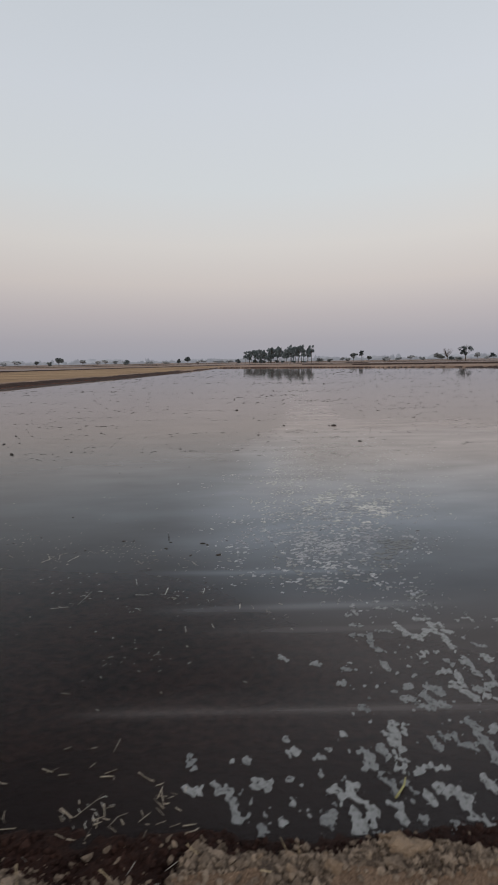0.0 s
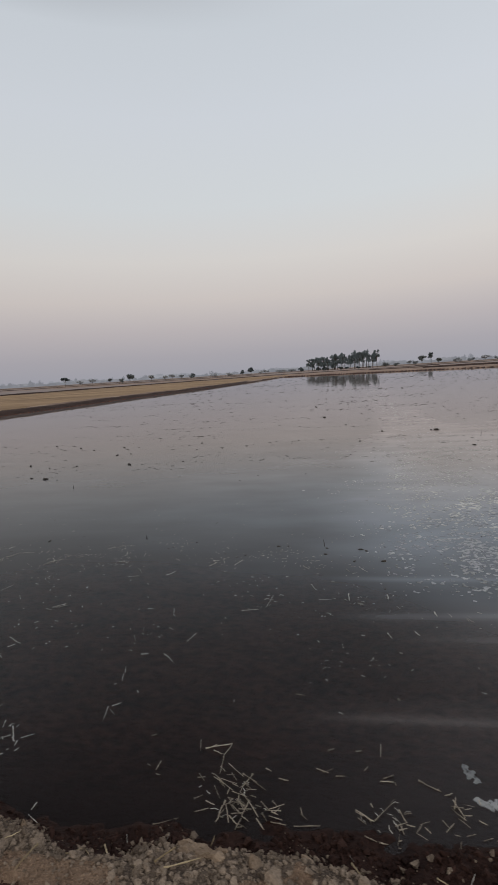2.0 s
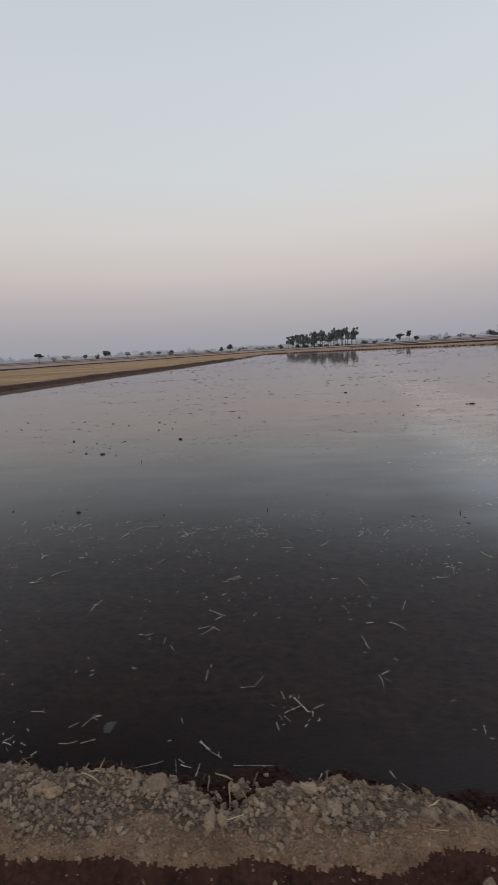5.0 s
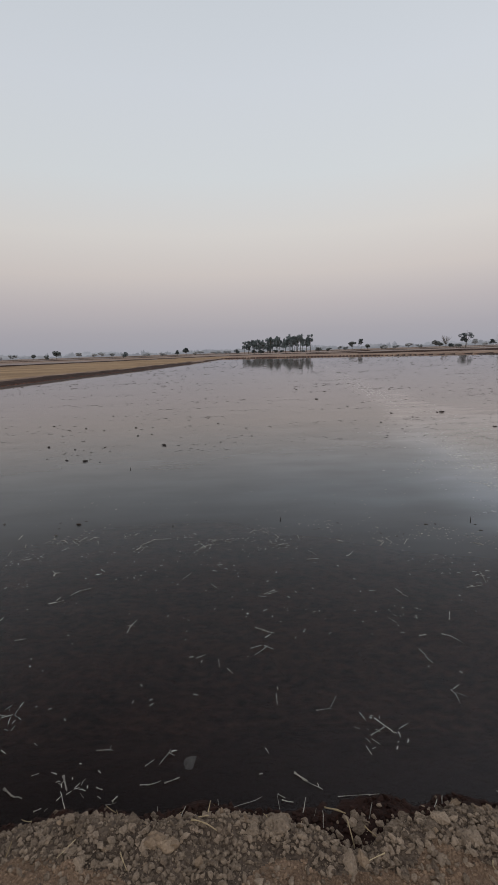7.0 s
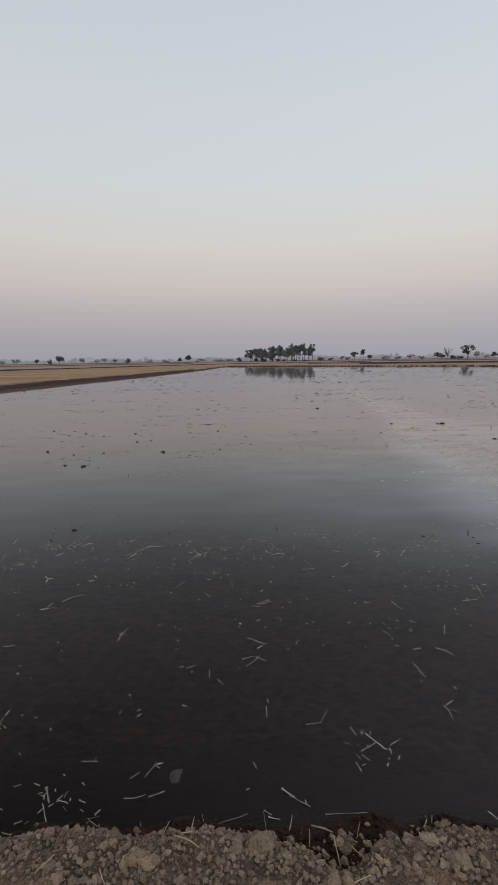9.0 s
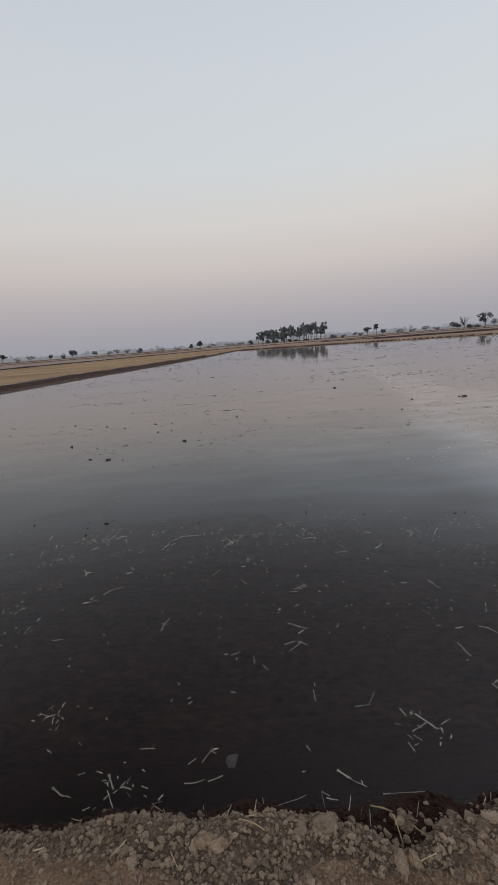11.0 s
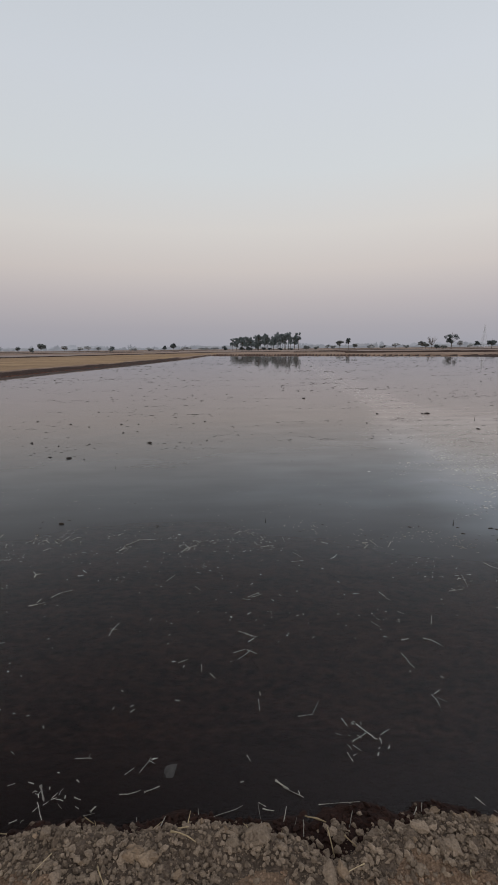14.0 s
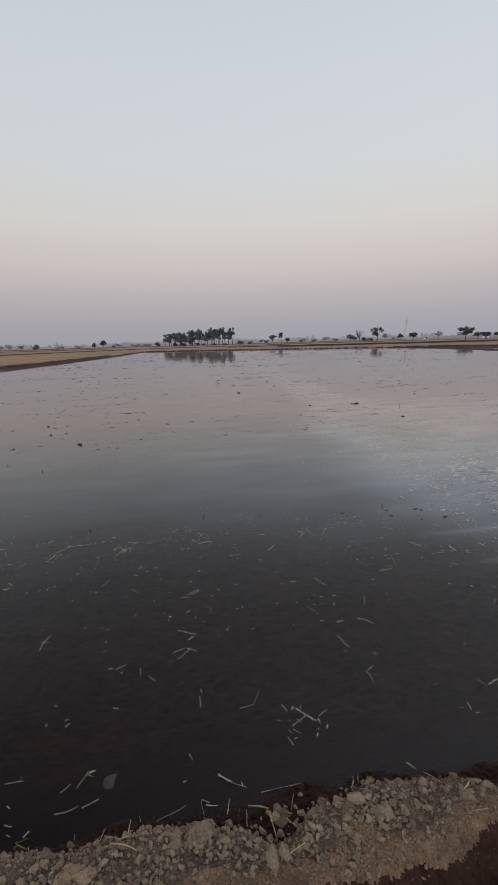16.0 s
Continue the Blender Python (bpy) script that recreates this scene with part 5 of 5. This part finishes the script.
BUDS = (
            (-3.42, 3.28), (-3.35, 3.26), (-3.44, 3.02), (-3.21, 2.99), (-3.39, 2.69), (-2.36, 2.69), (-2.32, 2.96), (-2.27, 2.46), (-2.91, 3.27), (-2.12, 2.87),
            (-2.26, 2.77), (-2.54, 2.78), (-1.81, 2.76), (-1.94, 2.29), (-2.04, 3), (-1.6, 2.48), (-1.47, 2.46), (-3.44, 2.15), (-3.42, 2.09), (-2.62, 2.26),
)
BUDS_EAST = (
            (-2.04, 3.01), (-2.11, 2.88), (-1.93, 2.31), (-2.26, 2.49), (-1.59, 2.48), (-0.58, 2.48), (-0.41, 2.43), (-0.3, 2.7), (-0.07, 3.05), (-0.72, 3.04), (-0.88, 2.6), (0.41, 2.53),
)


def chaff():
    """Crumbs of straw and chaff, too many to count."""
    rng = random.Random(15)
    soup = Soup()

    def crumb(x, y, s):
        a, w = rng.uniform(0, 3.14), rng.uniform(0.0008, 0.0018)
        dx, dy, k = math.cos(a) * s, math.sin(a) * s, rng.uniform(-0.4, 0.4)
        soup.add(*tube([(x - dx, y - dy, 0.001), (x - dy * k, y + dx * k, 0.003), (x + dx, y + dy, 0.001)], [w, w, w * 0.7], 4))

    for _ in range(420):
        crumb(rng.uniform(-6.5, 3.0), 1.6 + 3.6 * rng.random() ** 0.8, rng.uniform(0.003, 0.012))
    for _ in range(80):
        cx, cy = rng.uniform(-6.0, 1.6), rng.choice((rng.gauss(3.62, 0.12), rng.gauss(3.75, 0.25), rng.uniform(2.0, 3.6)))
        for _ in range(rng.randint(4, 12)):
            crumb(rng.gauss(cx, 0.07), rng.gauss(cy, 0.045), rng.choice((0.6, 1, 1, 2)) * rng.uniform(0.003, 0.011))
    for cx, cy in ((-3.75, 3.68), (-3.9, 3.7), (-3.15, 3.52), (-2.6, 3.5), (-2.5, 3.6), (-2.1, 3.8), (-1.98, 3.55), (-1.1, 3.45), (-0.3, 3.5), (-3.36, 1.77), (-2.95, 1.4), (-1.7, 1.6), (-0.6, 1.4), (-0.1, 1.35), (0.0, 2.85), (-0.6, 2.85)):
        for _ in range(14):
            crumb(rng.gauss(cx, 0.07), rng.gauss(cy, 0.05), rng.uniform(0.003, 0.016))
    base = [lump(rng, 1, 0.4, 0.6) for _ in range(3)]
    for x, y in BUDS + BUDS_EAST:
        v, f = rng.choice(base)
        r = rng.uniform(0.009, 0.014)
        soup.add([(x + p[0] * r, y + p[1] * r, p[2] * r) for p in v], f)
    tagged(new("chaff", soup.mesh("chaff", STRAW)), "scattered crumbs of straw floating on dark water", "chaff", kind="stuff")


chaff()
stem = new("green_stem", mesh_of("green_stem", *tube([(-0.05, 0, 0), (-0.02, 0.004, 0.006), (0.02, 0.012, 0.012), (0.05, 0.03, 0.014)], [0.0045, 0.005, 0.0045, 0.003], 6), GREENSTEM, smooth=True))
stem.matrix_basis = pose(1.05, 1.4, 0.004, 0, 0, 32) @ Matrix.Scale(0.85, 4)
tagged(stem, "yellow-green plant stem lying among scum flakes", "stem")
leaf = new("dead_leaf", mesh_of("dead_leaf", [(-0.024, 0.024, 0.002), (0.0, 0.028, 0.007), (0.024, 0.032, 0.003), (0.019, 0.004, 0.005), (0.014, -0.026, 0.002), (-0.005, -0.03, 0.006), (-0.022, -0.02, 0.001), (-0.026, 0.002, 0.004), (0, 0, 0.009), (0, 0, -0.002)],
           [(i, (i + 1) % 8, 8) for i in range(8)] + [((i + 1) % 8, i, 9) for i in range(8)], LEAFBROWN))
leaf.location = (-2.51, 1.483, -0.003)
tagged(leaf, "grey dead leaf afloat in shallow water", "leaf")

# ---- lumps of mud standing out of the water ----
rngm = random.Random(31)
MUD_LUMPS = [mesh_of("mud_lump", *lump(rngm, 2, 0.5, 0.7), MUD) for _ in range(6)]


def mud_lump(x, y, size, label="dark wet lump of mud standing out of the water"):
    ob = new("mud_lump", rngm.choice(MUD_LUMPS))
    ob.matrix_basis = Matrix.Translation((x, y, -0.004)) @ Matrix.Rotation(rngm.uniform(0, 6.3), 4, "Z") @ Matrix.Diagonal((size * 0.9, size * 0.7, size * 0.6, 1))
    tagged(ob, label, "mud", "mud lumps in the water")


for x, y, s in (
    (-5.78, 7.97, 0.089), (-5.04, 6.86, 0.057), (-4.7, 6.76, 0.083), (-4.45, 6.67, 0.045), (-4.7, 7.78, 0.052), (-5.78, 9.98, 0.054), (-4.36, 8.86, 0.081), (-4.62, 9.86, 0.065), (-4.1, 8.96, 0.058), (-3.65, 7.79, 0.091),
    (-4.24, 9.82, 0.051), (-6.71, 10.48, 0.058), (-5.2, 7.67, 0.053), (-2.91, 7.73, 0.04), (-2.65, 7.91, 0.04), (-2.79, 10.08, 0.064), (-3.28, 4.63, 0.024), (0.24, 14.48, 0.131), (0.08, 18.46, 0.095), (0.06, 19.04, 0.098),
    (2.53, 10.67, 0.074), (2.63, 10.66, 0.119), (0.78, 9.47, 0.051), (1.45, 10.79, 0.073), (0.44, 8.02, 0.043), (2.72, 8.52, 0.075), (-1.33, 6.3, 0.032), (-1.09, 6.6, 0.034), (-4.63, 4.18, 0.049), (-4.03, 4.01, 0.023),
):
    mud_lump(x, y, s)
for x, y, s in (
    (-4.07, 4.16, 0.023), (-3.99, 3.85, 0.049), (-3.87, 4.1, 0.068), (-3.83, 4.18, 0.029), (-2.94, 3.97, 0.046), (-2.85, 3.7, 0.019), (-2.63, 4.09, 0.026), (-1.63, 3.76, 0.024), (-1.39, 3.9, 0.025), (-1.07, 3.63, 0.024),
    (-0.88, 3.6, 0.029), (-0.95, 3.56, 0.029), (-0.61, 3.79, 0.042), (-0.52, 3.79, 0.032), (-0.18, 3.74, 0.033), (-0.2, 3.61, 0.042), (-0.36, 3.52, 0.02), (-0.89, 2.95, 0.025), (-0.15, 3.48, 0.022), (0.1, 3.7, 0.043),
    (0.15, 3.67, 0.039), (0.26, 3.46, 0.046), (0.03, 3.46, 0.032), (0.19, 3, 0.028),
):
    mud_lump(x, y, s)
for _ in range(70):
    y = rngm.choice((rngm.gauss(3.85, 0.2), rngm.uniform(6, 11), rngm.gauss(9.5, 2.0), rngm.uniform(12, 30), rngm.gauss(21, 4)))
    mud_lump(rngm.uniform(-1.0 * y - 0.5, 0.75 * y + 0.6), y, rngm.uniform(0.01, 0.024) * (1 + y * 0.08))


def stub(x, y, high, lean):
    """A rotten stalk that stands upright in the water."""
    ob = new("stub", mesh_of("stub", *tube([(0, 0, -0.06), (lean * 0.3, 0, high * 0.5), (lean, 0, high)], [0.0045, 0.0035, 0.0015], 6), MUD, smooth=True))
    ob.location = (x, y, 0)
    tagged(ob, "dark rotten stalk standing upright in the water", "stalk", "stalks standing in the water")


for x, y, high, lean in ((-1.92, 3.99, 0.045, 0.0), (-0.2, 3.78, 0.065, -0.006), (-3.85, 6.1, 0.05, 0.004), (3.2, 9.5, 0.13, 0.01)):
    stub(x, y, high, lean)


def far_specks():
    """Lines of crumbs and trash that just break the surface far out."""
    rng = random.Random(44)
    soup = Soup()
    base = [lump(rng, 1, 0.4, 0.35) for _ in range(4)]
    for _ in range(380):
        cy = 7.0 * (85 / 7.0) ** (rng.random() ** 0.8)
        cx = rng.uniform(-0.75 * cy - 1, 0.8 * cy)
        if basin_distance(np.array([cx]), np.array([cy]))[0] > -0.8:
            continue
        length = rng.uniform(0.03, 0.12) * cy
        for _ in range(rng.randint(4, 24)):
            x, y = cx + rng.gauss(0, 1) * length, cy + rng.gauss(0, 0.09) * length * 1.8
            v, f = rng.choice(base)
            s = rng.uniform(0.008, 0.025) * (1 + cy * 0.07)
            m = Matrix.Translation((x, y, -0.004)) @ Matrix.Rotation(rng.uniform(-0.4, 0.4), 4, "Z") @ Matrix.Diagonal((s * rng.uniform(1, 2.6), s, s * 1.1, 1))
            if basin_distance(np.array([x]), np.array([y]))[0] < -0.5:
                soup.add([tuple(m @ Vector(p)) for p in v], f)
    tagged(new("floating_trash", soup.mesh("floating_trash", MUD)), "drifting lines of dark plant crumbs far out on the water", "plant crumbs", kind="stuff")


far_specks()


# ---- clods on the bund ----
def clods():
    rng = random.Random(2)
    kinds = [mesh_of("clod", *lump(rng, 3, 0.62, 0.85, 8, 0.85), CLOD if i % 5 else TAN_CLOD) for i in range(22)]
    fines = [lump(rng, 1, 0.6, 0.85, 8, 0.9) for _ in range(14)]

    def clod(x, y, wide, deep, me):
        """A lump of the given width and depth, half sunk in the loose earth."""
        ob = new("clod", me)
        mx, my = max(v.co.x for v in me.vertices) * 2, max(v.co.y for v in me.vertices) * 2
        high = min(wide, deep) * 0.9
        ob.matrix_basis = Matrix.Translation((x, y, max(0.0, float(bund_height(x, y)[0])) - high * 0.15)) @ Matrix.Rotation(rng.uniform(-0.3, 0.3), 4, "Z") @ Matrix.Diagonal((wide / mx, deep / my, high, 1))
        ob.parent = BUND
        return ob

    placed = 0
    while placed < 250:
        x, y = rng.uniform(-3.4, 1.6), rng.uniform(0.86, 1.26)
        dry = float(along(DRYEDGE, x))
        if y > dry + 0.03 or y < float(along(BACKEDGE, x)) + 0.02 or (y < float(along(BACKEDGE, x)) + 0.1 and rng.random() < 0.7):
            continue
        if int(bund_height(x, y)[1]) == 3 and rng.random() < 0.72:
            continue
        size = 0.013 + 0.036 * rng.random() ** 2.6
        z = float(bund_height(x, y)[0])
        ob = new("clod", rng.choice(kinds))
        ob.matrix_basis = Matrix.Translation((x, y, z - size * 0.12)) @ Euler((rng.uniform(-0.7, 0.7), rng.uniform(-0.7, 0.7), rng.uniform(0, 6.3))).to_matrix().to_4x4() @ Matrix.Diagonal((size, size * rng.uniform(0.65, 1.3), size * rng.uniform(0.8, 1.1), 1))
        ob.parent = BUND
        placed += 1
    for x, y, wide, deep in ((-1.605, 1.062, 0.055, 0.078), (-1.823, 1.128, 0.078, 0.045), (-1.92, 1.177, 0.06, 0.036), (-2.098, 1.174, 0.028, 0.023), (-2.116, 1.09, 0.032, 0.018), (-2.185, 1.137, 0.068, 0.045), (-1.944, 1.103, 0.02, 0.018), (-1.642, 1.063, 0.034, 0.04), (-1.681, 1.115, 0.062, 0.048),
                             (-1.991, 1.013, 0.05, 0.075), (-2.706, 1.042, 0.034, 0.028), (-2.266, 1.125, 0.038, 0.025), (-2.778, 1.044, 0.032, 0.032), (-1.714, 1.096, 0.043, 0.05), (-1.214, 1.089, 0.055, 0.045), (-1.32, 1.047, 0.057, 0.06), (-1.757, 0.982, 0.024, 0.042)):
        clod(x, y, wide, deep, kinds[rng.choice((1, 2, 3, 6))])
    for x, y, wide, deep in ((0.319, 1.143, 0.042, 0.036), (0.382, 1.139, 0.054, 0.036), (0.351, 1.17, 0.036, 0.03), (0.347, 1.104, 0.04, 0.034), (0.248, 1.106, 0.034, 0.03), (0.455, 1.081, 0.046, 0.028), (0.404, 1.093, 0.028, 0.022), (1.06, 1.081, 0.055, 0.03), (0.606, 1.074, 0.042, 0.036), (0.656, 1.105, 0.042, 0.03),
                             (-0.51, 1.08, 0.06, 0.06), (-0.45, 1.03, 0.05, 0.05), (-0.27, 1.12, 0.04, 0.04), (-0.36, 1.12, 0.04, 0.04), (0.9, 1.07, 0.06, 0.05), (1.25, 1.03, 0.06, 0.05)):
        clod(x, y, wide, deep, kinds[rng.choice((1, 2, 3, 5))])
    for x, y, wide, deep in ((-0.7, 1.1, 0.11, 0.08), (-0.625, 1.09, 0.07, 0.06), (0.973, 1.125, 0.114, 0.08), (-2.54, 1.09, 0.095, 0.07)):
        for _ in range(9):
            u, v, k = rng.uniform(-0.36, 0.36), rng.uniform(-0.36, 0.36), rng.uniform(0.3, 0.55)
            tagged(clod(x + u * wide, y + v * deep, wide * k, deep * k * 1.1, kinds[rng.choice((0, 5, 10, 15))]), "tan clod of dry earth")
    # clods that have rolled into the wet notch
    for x, y, wide, deep in ((-1.935, 1.2, 0.04, 0.035), (-1.9, 1.205, 0.036, 0.034), (-1.915, 1.225, 0.03, 0.028), (-2.093, 1.216, 0.03, 0.024), (-1.917, 1.246, 0.02, 0.02), (-1.932, 1.146, 0.028, 0.026), (-1.848, 1.179, 0.03, 0.03), (-1.971, 1.136, 0.03, 0.024), (-2.041, 1.143, 0.022, 0.02),
                             (-1.858, 1.213, 0.018, 0.016), (-2.02, 1.19, 0.014, 0.013), (-1.98, 1.22, 0.012, 0.012), (-2.06, 1.2, 0.014, 0.013)):
        clod(x, y, wide, deep, kinds[rng.choice((1, 2, 3, 4, 6))])
    tagged(clod(-1.508, 1.185, 0.056, 0.054, kinds[5]), "round tan clod of dry earth")
    trod = Soup()
    tx, ty = np.random.RandomState(3).uniform(-3.4, 1.8, 34000), np.random.RandomState(4).uniform(0.8, 1.1, 34000)
    tz, tk = bund_height(tx, ty)
    for x, y, z, kind in zip(tx, ty, tz, tk):
        if kind == 3 or (kind == 4 and rng.random() < 0.03):
            v, f = rng.choice(fines)
            size = 0.0025 + 0.011 * rng.random() ** 4.5
            trod.add(turned(v, size, x, y, z - size * 0.15, rng), f)
    tagged(new("trodden_crumbs", trod.mesh("trodden_crumbs", TRODDEN)), "brown crumbs of earth on the trodden strip", "earth crumbs", kind="stuff")
    soup, wet = Soup(), Soup()
    n = 80000
    xs, ys, ss = np.random.RandomState(7).uniform(-4.0, 2.1, n), np.random.RandomState(8).uniform(0.55, 1.3, n), 0.0035 + 0.023 * np.random.RandomState(9).rand(n) ** 4.2
    zs, ks = bund_height(xs, ys)
    for x, y, s, z, kind in zip(xs, ys, ss, zs, ks):
        v, f = rng.choice(fines)
        near_edge = abs(y - float(along(DRYEDGE, x))) < 0.04
        if kind == 0 or (kind == 3 and rng.random() < 0.25) or (kind == 4 and rng.random() < 0.012) or (near_edge and rng.random() < 0.35):
            soup.add(turned(v, s, x, y, z - s * 0.1, rng), f)
        elif kind == 1 and z > 0.012 and rng.random() < 0.045:
            soup.add(turned(v, s * 1.35, x, y, z - s * 0.15, rng), f)
        elif kind == 1 and z > 0.006 and rng.random() < 0.7:
            wet.add(turned(v, s * 1.2, x, y, z - s * 0.25, rng), f)
    tagged(new("earth_crumbs", soup.mesh("earth_crumbs", CLOD)), "fine dry crumbs of earth strewn over the bank", "earth crumbs", kind="stuff")
    tagged(new("wet_earth_crumbs", wet.mesh("wet_earth_crumbs", WET)), "dark wet crumbs of earth at the water's edge", "earth crumbs", kind="stuff")


clods()

# ---- straw on the bund ----
for _ in range(34):
    x = rngs.uniform(-3.5, 1.6)
    y = float(along(DRYEDGE, x)) + rngs.choice((rngs.gauss(0.02, 0.03), rngs.uniform(-0.25, 0)))
    z = float(bund_height(x, y)[0])
    straw(x, y, z + 0.012, rngs.uniform(0.03, 0.075), rngs.uniform(0, 360), rngs.uniform(-10, 35), DRY_STRAWS, "short dry straw stuck in the crumbled earth", "straws on the earth bank", fat=rngs.uniform(0.8, 1.3))
for x, y, length, angle, rise in ((-2.42, 1.14, 0.09, -20, 4), (-0.78, 1.07, 0.07, 35, 6), (-0.72, 1.045, 0.11, 16, 3), (-1.3, 1.08, 0.06, 25, 4), (-1.95, 1.16, 0.08, 100, 30), (-1.88, 1.12, 0.1, -60, 15), (-1.0, 1.12, 0.11, -55, 25), (-0.2, 1.1, 0.1, -60, 20), (0.2, 1.02, 0.09, -55, 10), (-1.2, 1.02, 0.09, -100, 15)):
    straw(x, y, float(bund_height(x, y)[0]) + 0.016, length, angle, rise, DRY_STRAWS, "long dry straw lying on the earth bank", "straws on the earth bank", fat=1.5)


def grass_tuft(x, y, z, count):
    """A pulled-up tuft of dry rice stalks, fanned out on the ground."""
    rng = random.Random(77)
    top = tagged(new("dry_grass_tuft"), "tuft of yellow dry rice stalks lying on the earth", "grass tuft")
    top.location = (x, y, z)
    for i in range(count):
        a, length, lift = radians(rng.gauss(60, 34)), rng.uniform(0.06, 0.17), rng.uniform(0.004, 0.045)
        c, q = math.cos(a), math.sin(a)
        root = (rng.uniform(-0.02, 0.02), rng.uniform(-0.02, 0.01), -0.004)
        pts = [root, (root[0] - c * length * 0.5, root[1] + q * length * 0.5, lift), (root[0] - c * length, root[1] + q * length * 0.9, lift * rng.uniform(0.6, 1.6))]
        part("stalk", mesh_of("stalk", *tube(pts, [0.0017, 0.0015, 0.0008], 5), DRYSTRAW, smooth=True), top)


grass_tuft(-0.72, 0.8, float(bund_height(-0.72, 0.8)[0]) + 0.004, 42)
